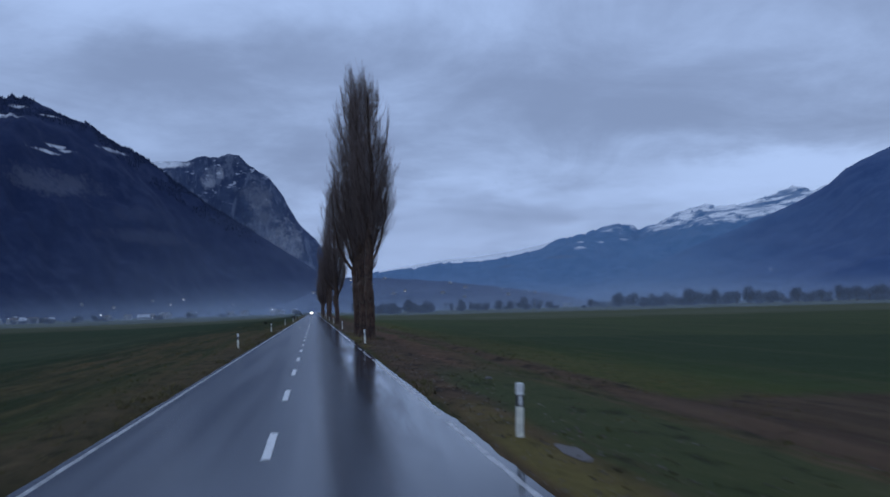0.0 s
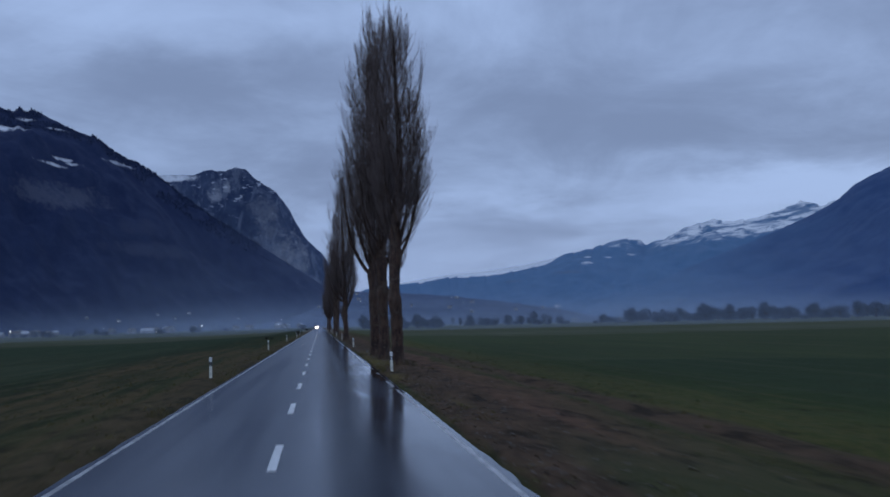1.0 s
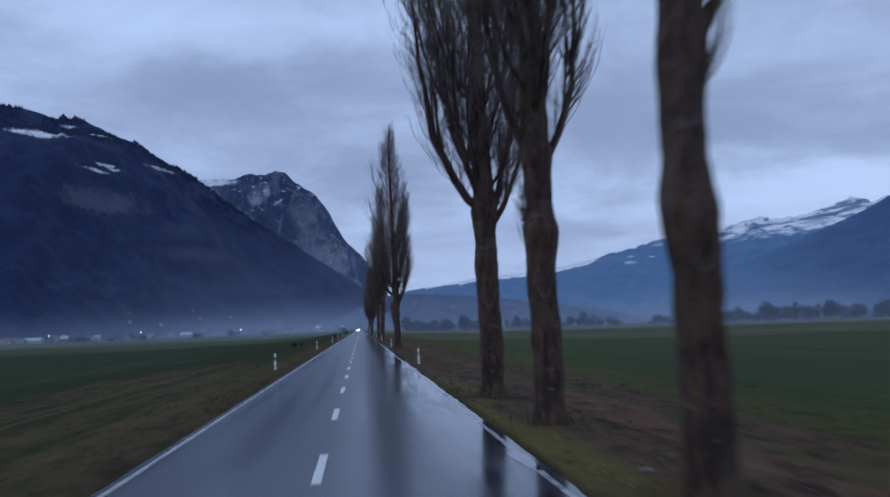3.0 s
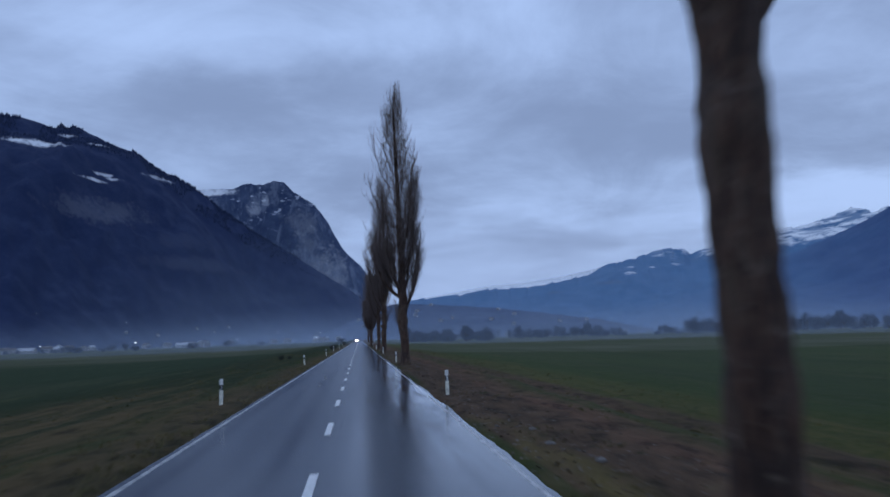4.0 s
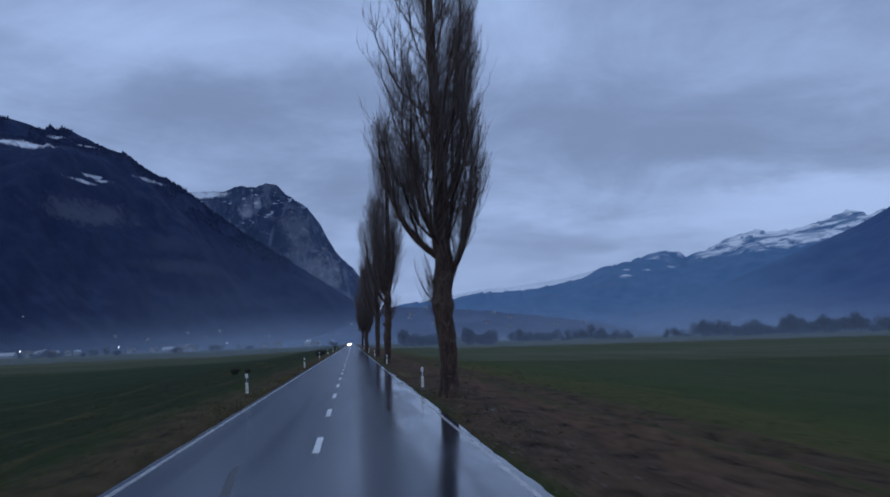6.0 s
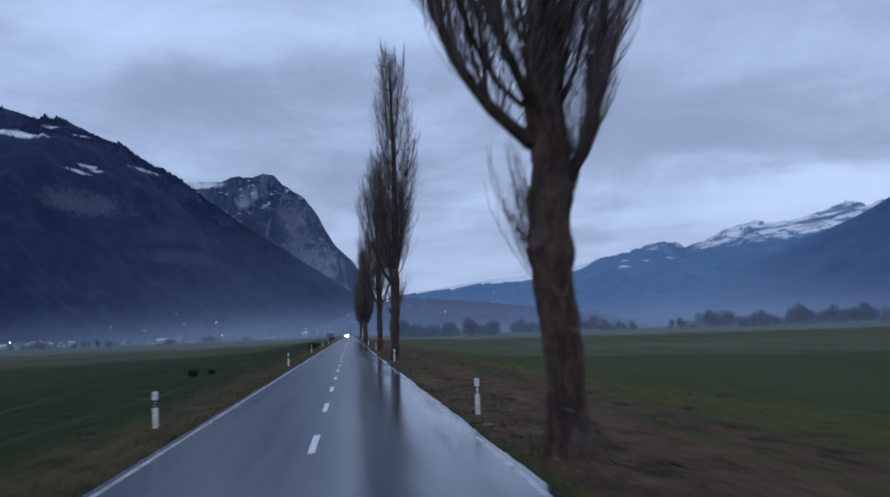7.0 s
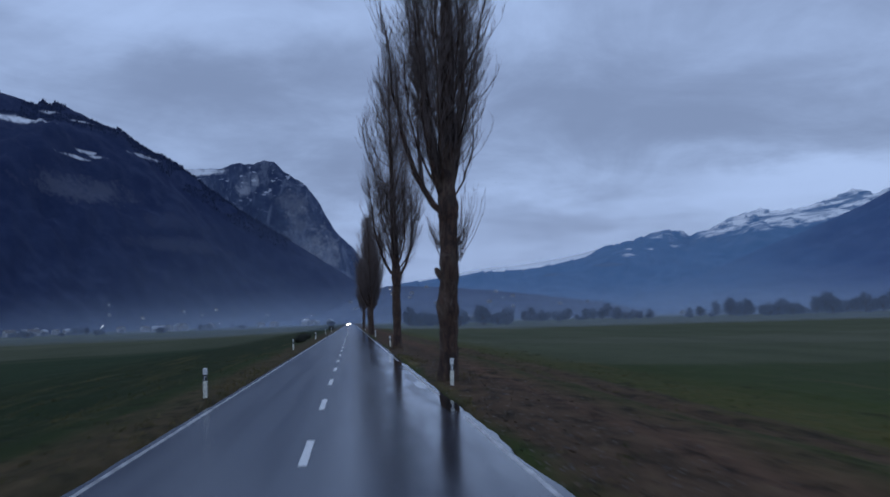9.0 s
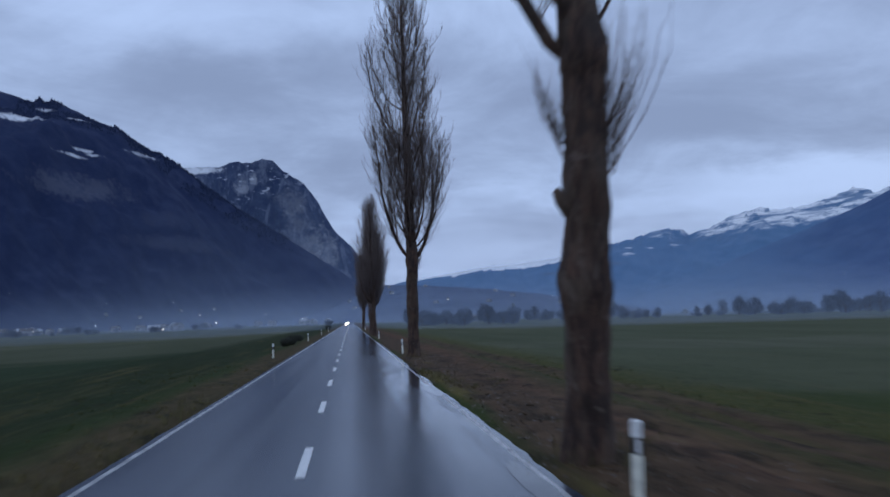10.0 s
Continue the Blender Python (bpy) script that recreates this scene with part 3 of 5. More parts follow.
# ---- poplars ----
def build_poplar(seed, height, trunk_r, left, right, fork, dense, bend=(), swell=(), stubs=(), boughs=(), plumes=(), slim=1.0):
    """A bare columnar poplar: knotty trunk and leader, steep boughs, and a plume of shoots and twigs on every bough.
    left, right: reach of the crown towards -x and +x; bend: height and sideways shift of the trunk; swell: height, size and depth of burls."""
    rng = random.Random(seed)
    tree = new("poplar_tree")
    zs = np.concatenate([np.arange(-0.2, fork + 3, 0.16), np.arange(fork + 3, height * 0.965, 0.6)])
    wx, wy = rng.uniform(0, 50), rng.uniform(0, 50)
    px = np.array([0.07 * noise.noise((wx, z * 0.5, 0)) * min(1, max(0, z)) for z in zs]) + np.interp(zs, [q[0] for q in bend], [q[1] for q in bend])
    py = np.array([0.16 * noise.noise((wy, z * 0.28, 4)) * min(1, z / 2 + 0.2) for z in zs])
    if len(bend) > 2:
        px = np.convolve(np.pad(px, 4, mode="edge"), np.ones(9) / 9, mode="valid")
    u = np.clip((zs - fork) / (height - fork), 0, 1)
    r = np.where(zs < fork, trunk_r * (1.0 - 0.08 * zs / fork), trunk_r * 0.92 * slim * (1 - u) ** 1.05 + 0.02)
    r = r * (1 + 0.30 * np.exp(-np.maximum(zs, 0) / 0.28))
    for bz, bs, bw in swell:
        r = r * (1 + bs * np.exp(-((zs - bz) / bw) ** 2))
    sides = 26
    ring = np.arange(sides) * 2 * math.pi / sides
    lump = np.array([[1 + 0.16 * noise.noise((math.cos(a) * 1.2 + seed, math.sin(a) * 1.2, z * 0.8)) + 0.15 * noise.noise((math.cos(a) * 2.6, math.sin(a) * 2.6 + seed, z * 1.9))
                      + 0.07 * noise.noise((math.cos(a) * 6, math.sin(a) * 6 + seed, z * 4.5)) + 0.13 * math.exp(-max(z, 0) / 0.3) * math.cos(5 * a + seed) for a in ring] for z in zs])
    trunk = Tubes()
    trunk.add(np.stack([px, py, zs], 1), r, sides, lump)

    def at(z):
        return np.array([np.interp(z, zs, px), np.interp(z, zs, py), z])

    # healed stubs of cut limbs
    for z, a in stubs:
        d = np.array([math.cos(a), math.sin(a), 0.0])
        trunk.add([at(z) + d * w + np.array([0, 0, h]) for w, h in ((0.1, -0.25), (trunk_r * 0.85, -0.1), (trunk_r * 1.2, 0.05), (trunk_r * 1.34, 0.17), (trunk_r * 1.3, 0.23))], [0.17, 0.16, 0.12, 0.09, 0.03], 9)
    trunk.link("trunk", BARK, tree, "grey-brown furrowed trunk with burls")

    def envelope(z, a):
        w = min(1.0, max(0.0, (z - fork + 0.5) / (height - fork)))
        side = left if math.cos(a) < 0 else right
        c = abs(math.cos(a))
        reach = side * c + 0.5 * (left + right) * (1 - c)
        return reach * min(1.0, (w / 0.20) ** 0.6) * (1 - 0.80 * max(0.0, (w - 0.55) / 0.45) ** 1.6)

    crown = Tubes()

    def shoot(p0, a, sl, h, n):
        q = np.array([0, 0.35, 0.7, 1.0])
        hh = h * (1 - (1 - q) ** 1.8)
        sp = np.stack([p0[0] + hh * math.cos(a), p0[1] + hh * math.sin(a), p0[2] + sl * q], 1)
        sp[:, :2] += np.array([[rng.uniform(-0.06, 0.06) * c, rng.uniform(-0.06, 0.06) * c] for c in q])
        crown.add(sp, 0.0085 * (1 - q) + 0.004, 3)
        for _ in range(n):
            t1 = rng.uniform(0.05, 0.97)
            b0 = np.array([np.interp(t1, q, sp[:, c]) for c in range(3)])
            ta, tl = a + rng.gauss(0, 1.5), rng.uniform(0.25, 0.9)
            th = tl * rng.uniform(0.15, 0.6)
            crown.spike(b0, (b0[0] + th * math.cos(ta), b0[1] + th * math.sin(ta), b0[2] + tl), 0.0062)

    def clothe(pts, s, rise, a, count, n):
        for _ in range(count):
            t0 = rng.uniform(0.10, 1.0)
            p0 = np.array([np.interp(t0, s, pts[:, c]) for c in range(3)])
            sa = a + rng.gauss(0, 1.5)
            sl = rng.uniform(0.8, 2.3) * (1 - 0.3 * t0)
            out = p0[:2] - at(p0[2])[:2]
            lim = max(0.10, envelope(p0[2] + sl * 0.7, math.atan2(out[1], out[0])) * rng.uniform(0.92, 1.15) - np.hypot(*out) * max(0.0, math.cos(sa - a)))
            shoot(p0, sa, sl, min(sl * rng.uniform(0.22, 0.85), lim), n)

    # boughs: those told apart first, then the rest up round the leader
    run = [(fork + dz, a, reach, rise, thick) for dz, a, reach, rise, thick in boughs]
    n_auto = int(50 * dense)
    for i in range(n_auto):
        w = (i + 0.5) / n_auto
        z0 = fork + 0.5 + (height - fork) * 0.78 * w ** 1.2
        a = i * 2.39996 + rng.uniform(-0.5, 0.5)
        rise = min((height - fork) * rng.uniform(0.26, 0.42) * (1 - 0.35 * w), height - z0 + rng.uniform(-1.0, 0.3))
        run.append((z0, a, envelope(z0 + rise * 0.65, a) * rng.uniform(0.30, 0.95), rise, 0.052 * (1 - 0.5 * w) * rng.uniform(0.6, 1.25)))
    for i, (z0, a, reach, rise, thick) in enumerate(run):
        if rise < 0.8:
            continue
        s = np.linspace(0, 1, 11)
        o = at(z0)
        rr = reach * (1 - np.exp(-2.4 * s)) / 0.91
        turn = a + rng.uniform(-0.4, 0.4) * s
        pts = np.stack([o[0] + rr * np.cos(turn), o[1] + rr * np.sin(turn), o[2] + rise * s ** 1.18], 1)
        pts += np.array([[0.30 * noise.noise((i * 5.3, t * 6, seed)), 0.30 * noise.noise((i * 5.3 + 7, t * 6, seed)), 0] for t in s]) * s[:, None] ** 0.7
        bough = Tubes()
        bough.add(pts, thick * (1 - s) ** 0.85 + 0.009, 8 if thick > 0.07 else 6)
        bough.link("bough", BARK, tree)
        clothe(pts, s, rise, a, int(rise * (11.0 if i < len(boughs) else 4.6)), 9)
        # a few side limbs fork off the heavier boughs
        for k in range(3 if thick > 0.05 else 1):
            t0 = rng.uniform(0.15, 0.55)
            p0 = np.array([np.interp(t0, s, pts[:, c]) for c in range(3)])
            la, ln = a + rng.choice((-1, 1)) * rng.uniform(0.5, 1.5), rise * rng.uniform(0.35, 0.55)
            lr = rng.uniform(0.25, 0.6)
            q = np.linspace(0, 1, 6)
            lp = np.stack([p0[0] + lr * (1 - (1 - q) ** 2) * math.cos(la), p0[1] + lr * (1 - (1 - q) ** 2) * math.sin(la), p0[2] + ln * q], 1)
            crown.add(lp, thick * 0.42 * (1 - q) ** 0.8 + 0.007, 5)
            clothe(lp, q, ln, la, int(ln * 4.0), 8)
    top = np.array([at(z) for z in np.linspace(fork + (height - fork) * 0.45, height * 0.96, 9)])
    clothe(top, np.linspace(0, 1, 9), 3.0, 0.0, 100, 8)
    # plumes of fine shoots from the burls
    for pz, pa, tall, spread in plumes:
        o = at(pz) + np.array([math.cos(pa), math.sin(pa), 0]) * trunk_r * 0.95
        for k in range(20):
            a = pa + rng.gauss(0, 0.75)
            sl = tall * rng.uniform(0.25, 1.0)
            shoot(o + np.array([rng.gauss(0, 0.07), rng.gauss(0, 0.10), rng.uniform(-0.35, 0.35)]), a, sl, sl * spread * rng.uniform(0.5, 1.7), 4)
    crown.link("crown", TWIG, tree, "upright bare twigs")
    tagged(tree, "tall bare columnar poplar with furrowed trunk beside the road", "tree", "poplars along the road")
    return tree


# boughs: height above the fork, bearing, reach, rise, thickness
POPLARS = [
    (5.05, 51.5, dict(seed=21, height=20.2, trunk_r=0.325, left=1.6, right=1.85, fork=5.9, dense=0.62, slim=0.98,
                      bend=((0, 0.03), (2.5, 0.0), (3.7, -0.12), (5.0, -0.04), (6.5, 0.0), (8.2, 0.02), (9.9, 0.32), (11.6, 0.50), (13, 0.28), (19, 0.1)), swell=((3.7, 0.26, 0.40), (5.9, 0.14, 0.35), (8.0, 0.10, 0.6)),
                      boughs=((0.0, 0.0, 1.55, 6.5, 0.09), (0.3, 0.7, 1.3, 7.0, 0.07), (0.9, -0.6, 1.2, 6.5, 0.06), (2.4, 3.0, 0.8, 6.0, 0.15), (0.6, 2.2, 1.2, 6.0, 0.07)), plumes=((5.6, 0.1, 1.6, 0.3),))),
    (4.95, 60.4, dict(seed=22, height=23.2, trunk_r=0.34, left=2.3, right=1.8, fork=6.2, dense=0.85,
                      bend=((0, 0.03), (1.6, 0.07), (3.8, -0.04), (4.5, 0.02), (6.0, -0.03), (8.2, -0.05), (22, -0.2)), swell=((4.45, 0.24, 0.35), (6.2, 0.12, 0.4)),
                      boughs=((0.0, 3.2, 1.5, 7.0, 0.11), (-0.3, 0.2, 1.4, 6.5, 0.10), (0.7, 4.6, 1.2, 6.5, 0.09), (1.1, 1.5, 1.2, 6.5, 0.09)), plumes=((4.6, 3.0, 1.5, 0.2),))),
    (4.87, 68.45, dict(seed=23, height=23.8, trunk_r=0.36, left=3.1, right=2.2, fork=6.0, dense=0.9,
                      bend=((0, 0.07), (1.5, 0.04), (2.8, 0.05), (4.2, -0.03), (6.0, -0.03), (9, -0.1), (22, -0.2)), swell=((4.4, 0.10, 0.5), (6.1, 0.22, 0.4)),
                      boughs=((0.0, 3.1, 2.3, 7.5, 0.15), (0.4, 3.7, 1.6, 7.0, 0.10), (-0.2, 0.2, 1.3, 6.5, 0.11), (0.8, 1.2, 1.2, 6.5, 0.09), (0.9, 2.5, 1.7, 7.5, 0.09), (-0.6, -0.1, 1.5, 5.5, 0.10), (-0.4, 0.6, 1.3, 5.0, 0.06)))),
    (4.67, 133.5, dict(seed=24, height=24.0, trunk_r=0.37, left=2.85, right=1.85, fork=5.55, dense=0.76, slim=1.02,
                       bend=((0, 0.07), (2.0, 0.02), (3.1, -0.02), (3.8, -0.13), (4.8, -0.04), (5.4, 0.0), (6.5, -0.10), (7.7, -0.03), (8.9, -0.12), (15, -0.25), (23, -0.5)), swell=((3.8, 0.22, 0.35), (4.9, 0.14, 0.4), (0.4, 0.06, 0.5)),
                       boughs=((0.2, 3.14, 2.5, 5.0, 0.15), (0.7, 3.5, 1.7, 6.5, 0.11), (-0.9, 0.05, 1.45, 6.5, 0.13), (0.2, 0.7, 1.2, 7.5, 0.09), (1.0, 2.5, 1.7, 7.0, 0.10), (2.2, 0.1, 1.3, 8.0, 0.10), (4.2, -0.2, 1.2, 8.5, 0.08), (0.0, 2.7, 1.9, 4.5, 0.06), (0.4, 4.1, 1.5, 5.0, 0.06), (-0.7, 0.5, 1.7, 5.0, 0.07), (-0.8, -0.5, 1.6, 5.5, 0.07)),
                       plumes=((3.7, 3.1, 2.0, 0.34), (4.3, 3.3, 1.6, 0.28), (4.9, 0.0, 1.5, 0.2)))),
    (4.57, 189.4, dict(seed=25, height=26.8, trunk_r=0.365, left=2.75, right=2.55, fork=6.3, dense=0.78, slim=1.05,
                       bend=((0, -0.10), (1.7, -0.07), (2.9, -0.10), (3.6, -0.01), (4.2, 0.04), (4.8, 0.09), (6.4, 0.07), (8, 0.0), (9.6, 0.12), (15, 0.3), (26, 0.1)), swell=((2.8, 0.17, 0.4), (4.5, 0.12, 0.45), (6.6, 0.16, 0.5)),
                       stubs=((4.15, 3.3),), boughs=((0.0, 3.14, 2.2, 7.5, 0.13), (0.5, 3.6, 1.3, 8.0, 0.15), (0.8, 2.6, 1.0, 7.5, 0.14), (0.7, 0.2, 0.9, 8.0, 0.13), (1.4, -0.5, 1.1, 7.5, 0.10), (1.2, 1.4, 1.2, 7.0, 0.09)),
                       plumes=((4.85, 0.0, 3.4, 0.26), (5.1, 0.2, 2.6, 0.30), (5.0, 3.1, 1.3, 0.3)))),
    (4.65, 229.0, dict(seed=26, height=25.2, trunk_r=0.36, left=2.95, right=2.75, fork=6.0, dense=0.95, bend=((0, 0.0), (6, 0.0), (25, -0.25)), swell=((3.4, 0.08, 0.4), (5.9, 0.15, 0.4)),
                       boughs=((0.0, 3.1, 2.1, 8.0, 0.12), (-0.1, 0.1, 1.9, 7.5, 0.12), (0.5, 4.4, 1.4, 7.5, 0.10), (0.8, 1.4, 1.4, 7.5, 0.10)), plumes=((5.7, 0.0, 1.2, 0.3),))),
]
made = []
for X, Y, shape in POPLARS:
    t = build_poplar(**shape)
    t.matrix_basis = pose(X, Y, -0.08)
    made.append(t)
for k, (X, Y, TURN) in enumerate([(4.3, 304, 40), (4.4, 312, 130), (4.4, 320, 220), (4.5, 329, 300), (4.7, 420, 75), (4.7, 432, 160)]):
    far_tree = copy_thing(made[(k * 2 + 3) % 6], pose(X, Y, -0.08, 0, 0, TURN))
    far_tree.scale = (1.0, 1.0, 0.86)


# ---- marker posts ----
def post_outline(w, d):
    """A rounded triangular section, flat towards the traffic."""
    pts = []
    for k in range(5):
        a = math.pi * (0.5 + k / 4)
        pts.append((-w / 2 + 0.02 + 0.02 * math.cos(a), 0.02 * math.sin(a) - d / 2 + 0.02 if k > 2 else 0.02 * math.sin(a) + d / 2 - 0.02))
    return pts + [(-x, y) for x, y in reversed(pts)]


def prism(outline, z0, z1, slope=0.0, grow=1.0, cap=0.0):
    bm = bmesh.new()
    lower = [bm.verts.new((x * grow, y * grow, z0 + slope * x)) for x, y in outline]
    upper = [bm.verts.new((x * grow, y * grow, z1 + slope * x)) for x, y in outline]
    n = len(outline)
    for i in range(n):
        bm.faces.new((lower[i], lower[(i + 1) % n], upper[(i + 1) % n], upper[i]))
    if cap:
        top = [bm.verts.new((x * 0.6, y * 0.6, z1 + cap)) for x, y in outline]
        for i in range(n):
            bm.faces.new((upper[i], upper[(i + 1) % n], top[(i + 1) % n], top[i]))
        upper = top
    bm.faces.new(upper)
    bm.faces.new(list(reversed(lower)))
    bmesh.ops.recalc_face_normals(bm, faces=bm.faces[:])
    return bm


def build_post(right):
    post = new("marker_post")
    o = post_outline(0.13, 0.11)
    sl = 0.35 if right else -0.35
    part("body", prism(o, -0.15, 0.53), POST_CREAM, post)
    part("band", prism(o, 0.50, 0.75, sl, 0.97), POST_BLACK, post, "black slanted band")
    part("head", prism(o, 0.735, 0.93, 0.0, 1.0, 0.02), POST_WHITE, post)
    if right:
        part("reflector", box_bm(0.052, 0.016, 0.17, (0.004, -0.052, 0.63), 0.006), REFLECTOR, post, "white upright reflector")
    else:
        part("reflector", box_bm(0.034, 0.016, 0.04, (0.015, -0.052, 0.66), 0.006), REFLECTOR, post, "small white reflector")
        part("reflector", box_bm(0.034, 0.016, 0.04, (-0.01, -0.052, 0.58), 0.006), REFLECTOR, post, "small white reflector")
    tagged(post, "white plastic road marker post with black band" if right else "white road marker post with slanted black band and two reflectors", "marker post", "right marker posts" if right else "left marker posts")
    return post


rng = random.Random(8)
right_post, left_post = build_post(True), build_post(False)
RIGHT_Y = [1.06, 45.9, 94.0, 141.6, 186.5, 234.0, 282.0, 330.0, 378.0]
LEFT_Y = [45.8, 93.2, 141.5, 185.9, 234.0, 282.0, 330.0, 378.0]
OFFSET = {1.06: 4.36, 93.2: -4.41, 185.9: -3.99}
for first, usual, run in ((right_post, 4.26, RIGHT_Y), (left_post, -4.33, LEFT_Y)):
    for i, Y in enumerate(run):
        X = OFFSET.get(Y, usual)
        m = pose(X, Y, 0.01, rng.uniform(-1.5, 1.5), rng.uniform(-2, 2), rng.uniform(-6, 6))
        if i:
            copy_thing(first, m)
        else:
            first.matrix_basis = m


# ---- grass, litter and stones on the verges ----
def build_blades():
    rng = random.Random(3)
    v, f = [], []
    for _ in range(11000):
        side = rng.random()
        if side < 0.5:
            x = 3.85 + rng.random() ** 1.5 * 10
        else:
            x = -3.5 - rng.random() ** 1.5 * 10
        y = rng.uniform(-12, 230)
        if noise.noise((x * 0.6, y * 0.22, 2.0)) < -0.05 + (0.30 if 0 < x < 8 else 0.0):
            continue
        z = ground_height(x, y) - 0.02
        for _ in range(5):
            a = rng.uniform(0, 6.283)
            h = rng.uniform(0.04, 0.13)
            w = rng.uniform(0.006, 0.014)
            bx, by = x + rng.uniform(-0.12, 0.12), y + rng.uniform(-0.12, 0.12)
            lx, ly = math.cos(a) * h * rng.uniform(0.2, 0.8), math.sin(a) * h * rng.uniform(0.2, 0.8)
            dx, dy = -math.sin(a) * w, math.cos(a) * w
            k = len(v)
            v += [(bx - dx, by - dy, z), (bx + dx, by + dy, z), (bx + lx * 0.4 + dx * 0.7, by + ly * 0.4 + dy * 0.7, z + h * 0.65), (bx + lx * 0.4 - dx * 0.7, by + ly * 0.4 - dy * 0.7, z + h * 0.65), (bx + lx, by + ly, z + h)]
            f += [(k, k + 1, k + 2, k + 3), (k + 3, k + 2, k + 4)]
    for _ in range(5200):
        right = rng.random() < 0.7
        x = 3.82 + rng.random() ** 1.4 * 1.1 if right else -3.45 - rng.random() ** 1.4 * 1.0
        y = rng.uniform(-10, 215)
        if noise.noise((x * 0.4, y * 0.10, 12.0)) < (0.32 if right else 0.02):
            continue
        z = ground_height(x, y) - 0.02
        for _ in range(7):
            a = rng.uniform(0, 6.283)
            h = rng.uniform(0.08, 0.24)
            w = rng.uniform(0.004, 0.009)
            bx, by = x + rng.uniform(-0.09, 0.09), y + rng.uniform(-0.09, 0.09)
            lx, ly = math.cos(a) * h * rng.uniform(0.3, 1.0), math.sin(a) * h * rng.uniform(0.3, 1.0)
            dx, dy = -math.sin(a) * w, math.cos(a) * w
            k = len(v)
            v += [(bx - dx, by - dy, z), (bx + dx, by + dy, z), (bx + lx * 0.4 + dx * 0.7, by + ly * 0.4 + dy * 0.7, z + h * 0.65), (bx + lx * 0.4 - dx * 0.7, by + ly * 0.4 - dy * 0.7, z + h * 0.65), (bx + lx, by + ly, z + h * 0.9)]
            f += [(k, k + 1, k + 2, k + 3), (k + 3, k + 2, k + 4)]
    for tx, ty in [(X, Y) for X, Y, _ in POPLARS]:
        for _ in range(90):
            a, r = rng.uniform(0, 6.283), 0.36 + abs(rng.gauss(0, 0.34))
            bx, by = tx + r * math.cos(a), ty + r * math.sin(a)
            z = ground_height(bx, by) - 0.02
            h, w = rng.uniform(0.10, 0.42), rng.uniform(0.004, 0.010)
            a = rng.uniform(0, 6.283)
            lx, ly = math.cos(a) * h * rng.uniform(0.1, 0.6), math.sin(a) * h * rng.uniform(0.1, 0.6)
            dx, dy = -math.sin(a) * w, math.cos(a) * w
            k = len(v)
            v += [(bx - dx, by - dy, z), (bx + dx, by + dy, z), (bx + lx * 0.4 + dx * 0.7, by + ly * 0.4 + dy * 0.7, z + h * 0.65), (bx + lx * 0.4 - dx * 0.7, by + ly * 0.4 - dy * 0.7, z + h * 0.65), (bx + lx, by + ly, z + h)]
            f += [(k, k + 1, k + 2, k + 3), (k + 3, k + 2, k + 4)]
    ob = link_mesh("verge_grass", v, f, BLADES, smooth=False)
    tagged(ob, "short winter grass tufts on both verges", "grass", kind="stuff")


def build_litter():
    rng = random.Random(5)
    v, f = [], []
    for _ in range(6000):
        x = 3.75 + abs(rng.gauss(0, 1.6))
        y = rng.uniform(-12, 230)
        z = ground_height(x, y) + 0.012
        a, s = rng.uniform(0, 6.283), rng.uniform(0.025, 0.06)
        c, d = math.cos(a) * s, math.sin(a) * s
        t1, t2 = rng.uniform(-0.02, 0.035), rng.uniform(-0.02, 0.035)
        k = len(v)
        v += [(x - c, y - d, z), (x + d * 0.7, y - c * 0.7, z + t1), (x + c, y + d, z + 0.01), (x - d * 0.7, y + c * 0.7, z + t2)]
        f += [(k, k + 1, k + 2), (k, k + 2, k + 3)]
    ob = link_mesh("leaf_litter", v, f, LITTER, smooth=False)
    tagged(ob, "wet brown fallen leaves under the poplars", "leaf litter", kind="stuff")


build_blades()
build_litter()


def lump_bm(rng, sx, sy, sz):
    bm = bmesh.new()
    bmesh.ops.create_icosphere(bm, subdivisions=2, radius=1.0)
    o = rng.uniform(0, 90)
    for w in bm.verts:
        k = 1 + 0.35 * noise.noise(w.co * 1.3 + Vector((o, 0, 0)))
        w.co = Vector((w.co.x * sx * k, w.co.y * sy * k, w.co.z * sz * k))
    return bm


rng = random.Random(12)
for k in range(14):
    X = rng.uniform(3.95, 6.5)
    Y = rng.uniform(2, 190)
    s = rng.uniform(0.04, 0.11)
    ob = part("stone", lump_bm(rng, s, s * 1.3, s * 0.6), STONE, smooth=True)
    ob.matrix_basis = pose(X, Y, ground_height(X, Y) + s * 0.2, 0, 0, rng.uniform(0, 360))
    tagged(ob, "small pale stone lying on the muddy verge", "stone", "stones on the verge")


# ---- small marks by the road: tar seams on the asphalt, a puddle in the mud ----
TAR = plain("tar_seal", (0.005, 0.005, 0.007), 0.36, 0.2, 14.0)


def water(g):
    n = g.noise(place(g), 6.0, 3.0)
    return surface(g, (0.075, 0.060, 0.052), 0.5, bump(g, n, 0.5, 0.03), spec=0.25)


WATER = material("muddy_water", water)


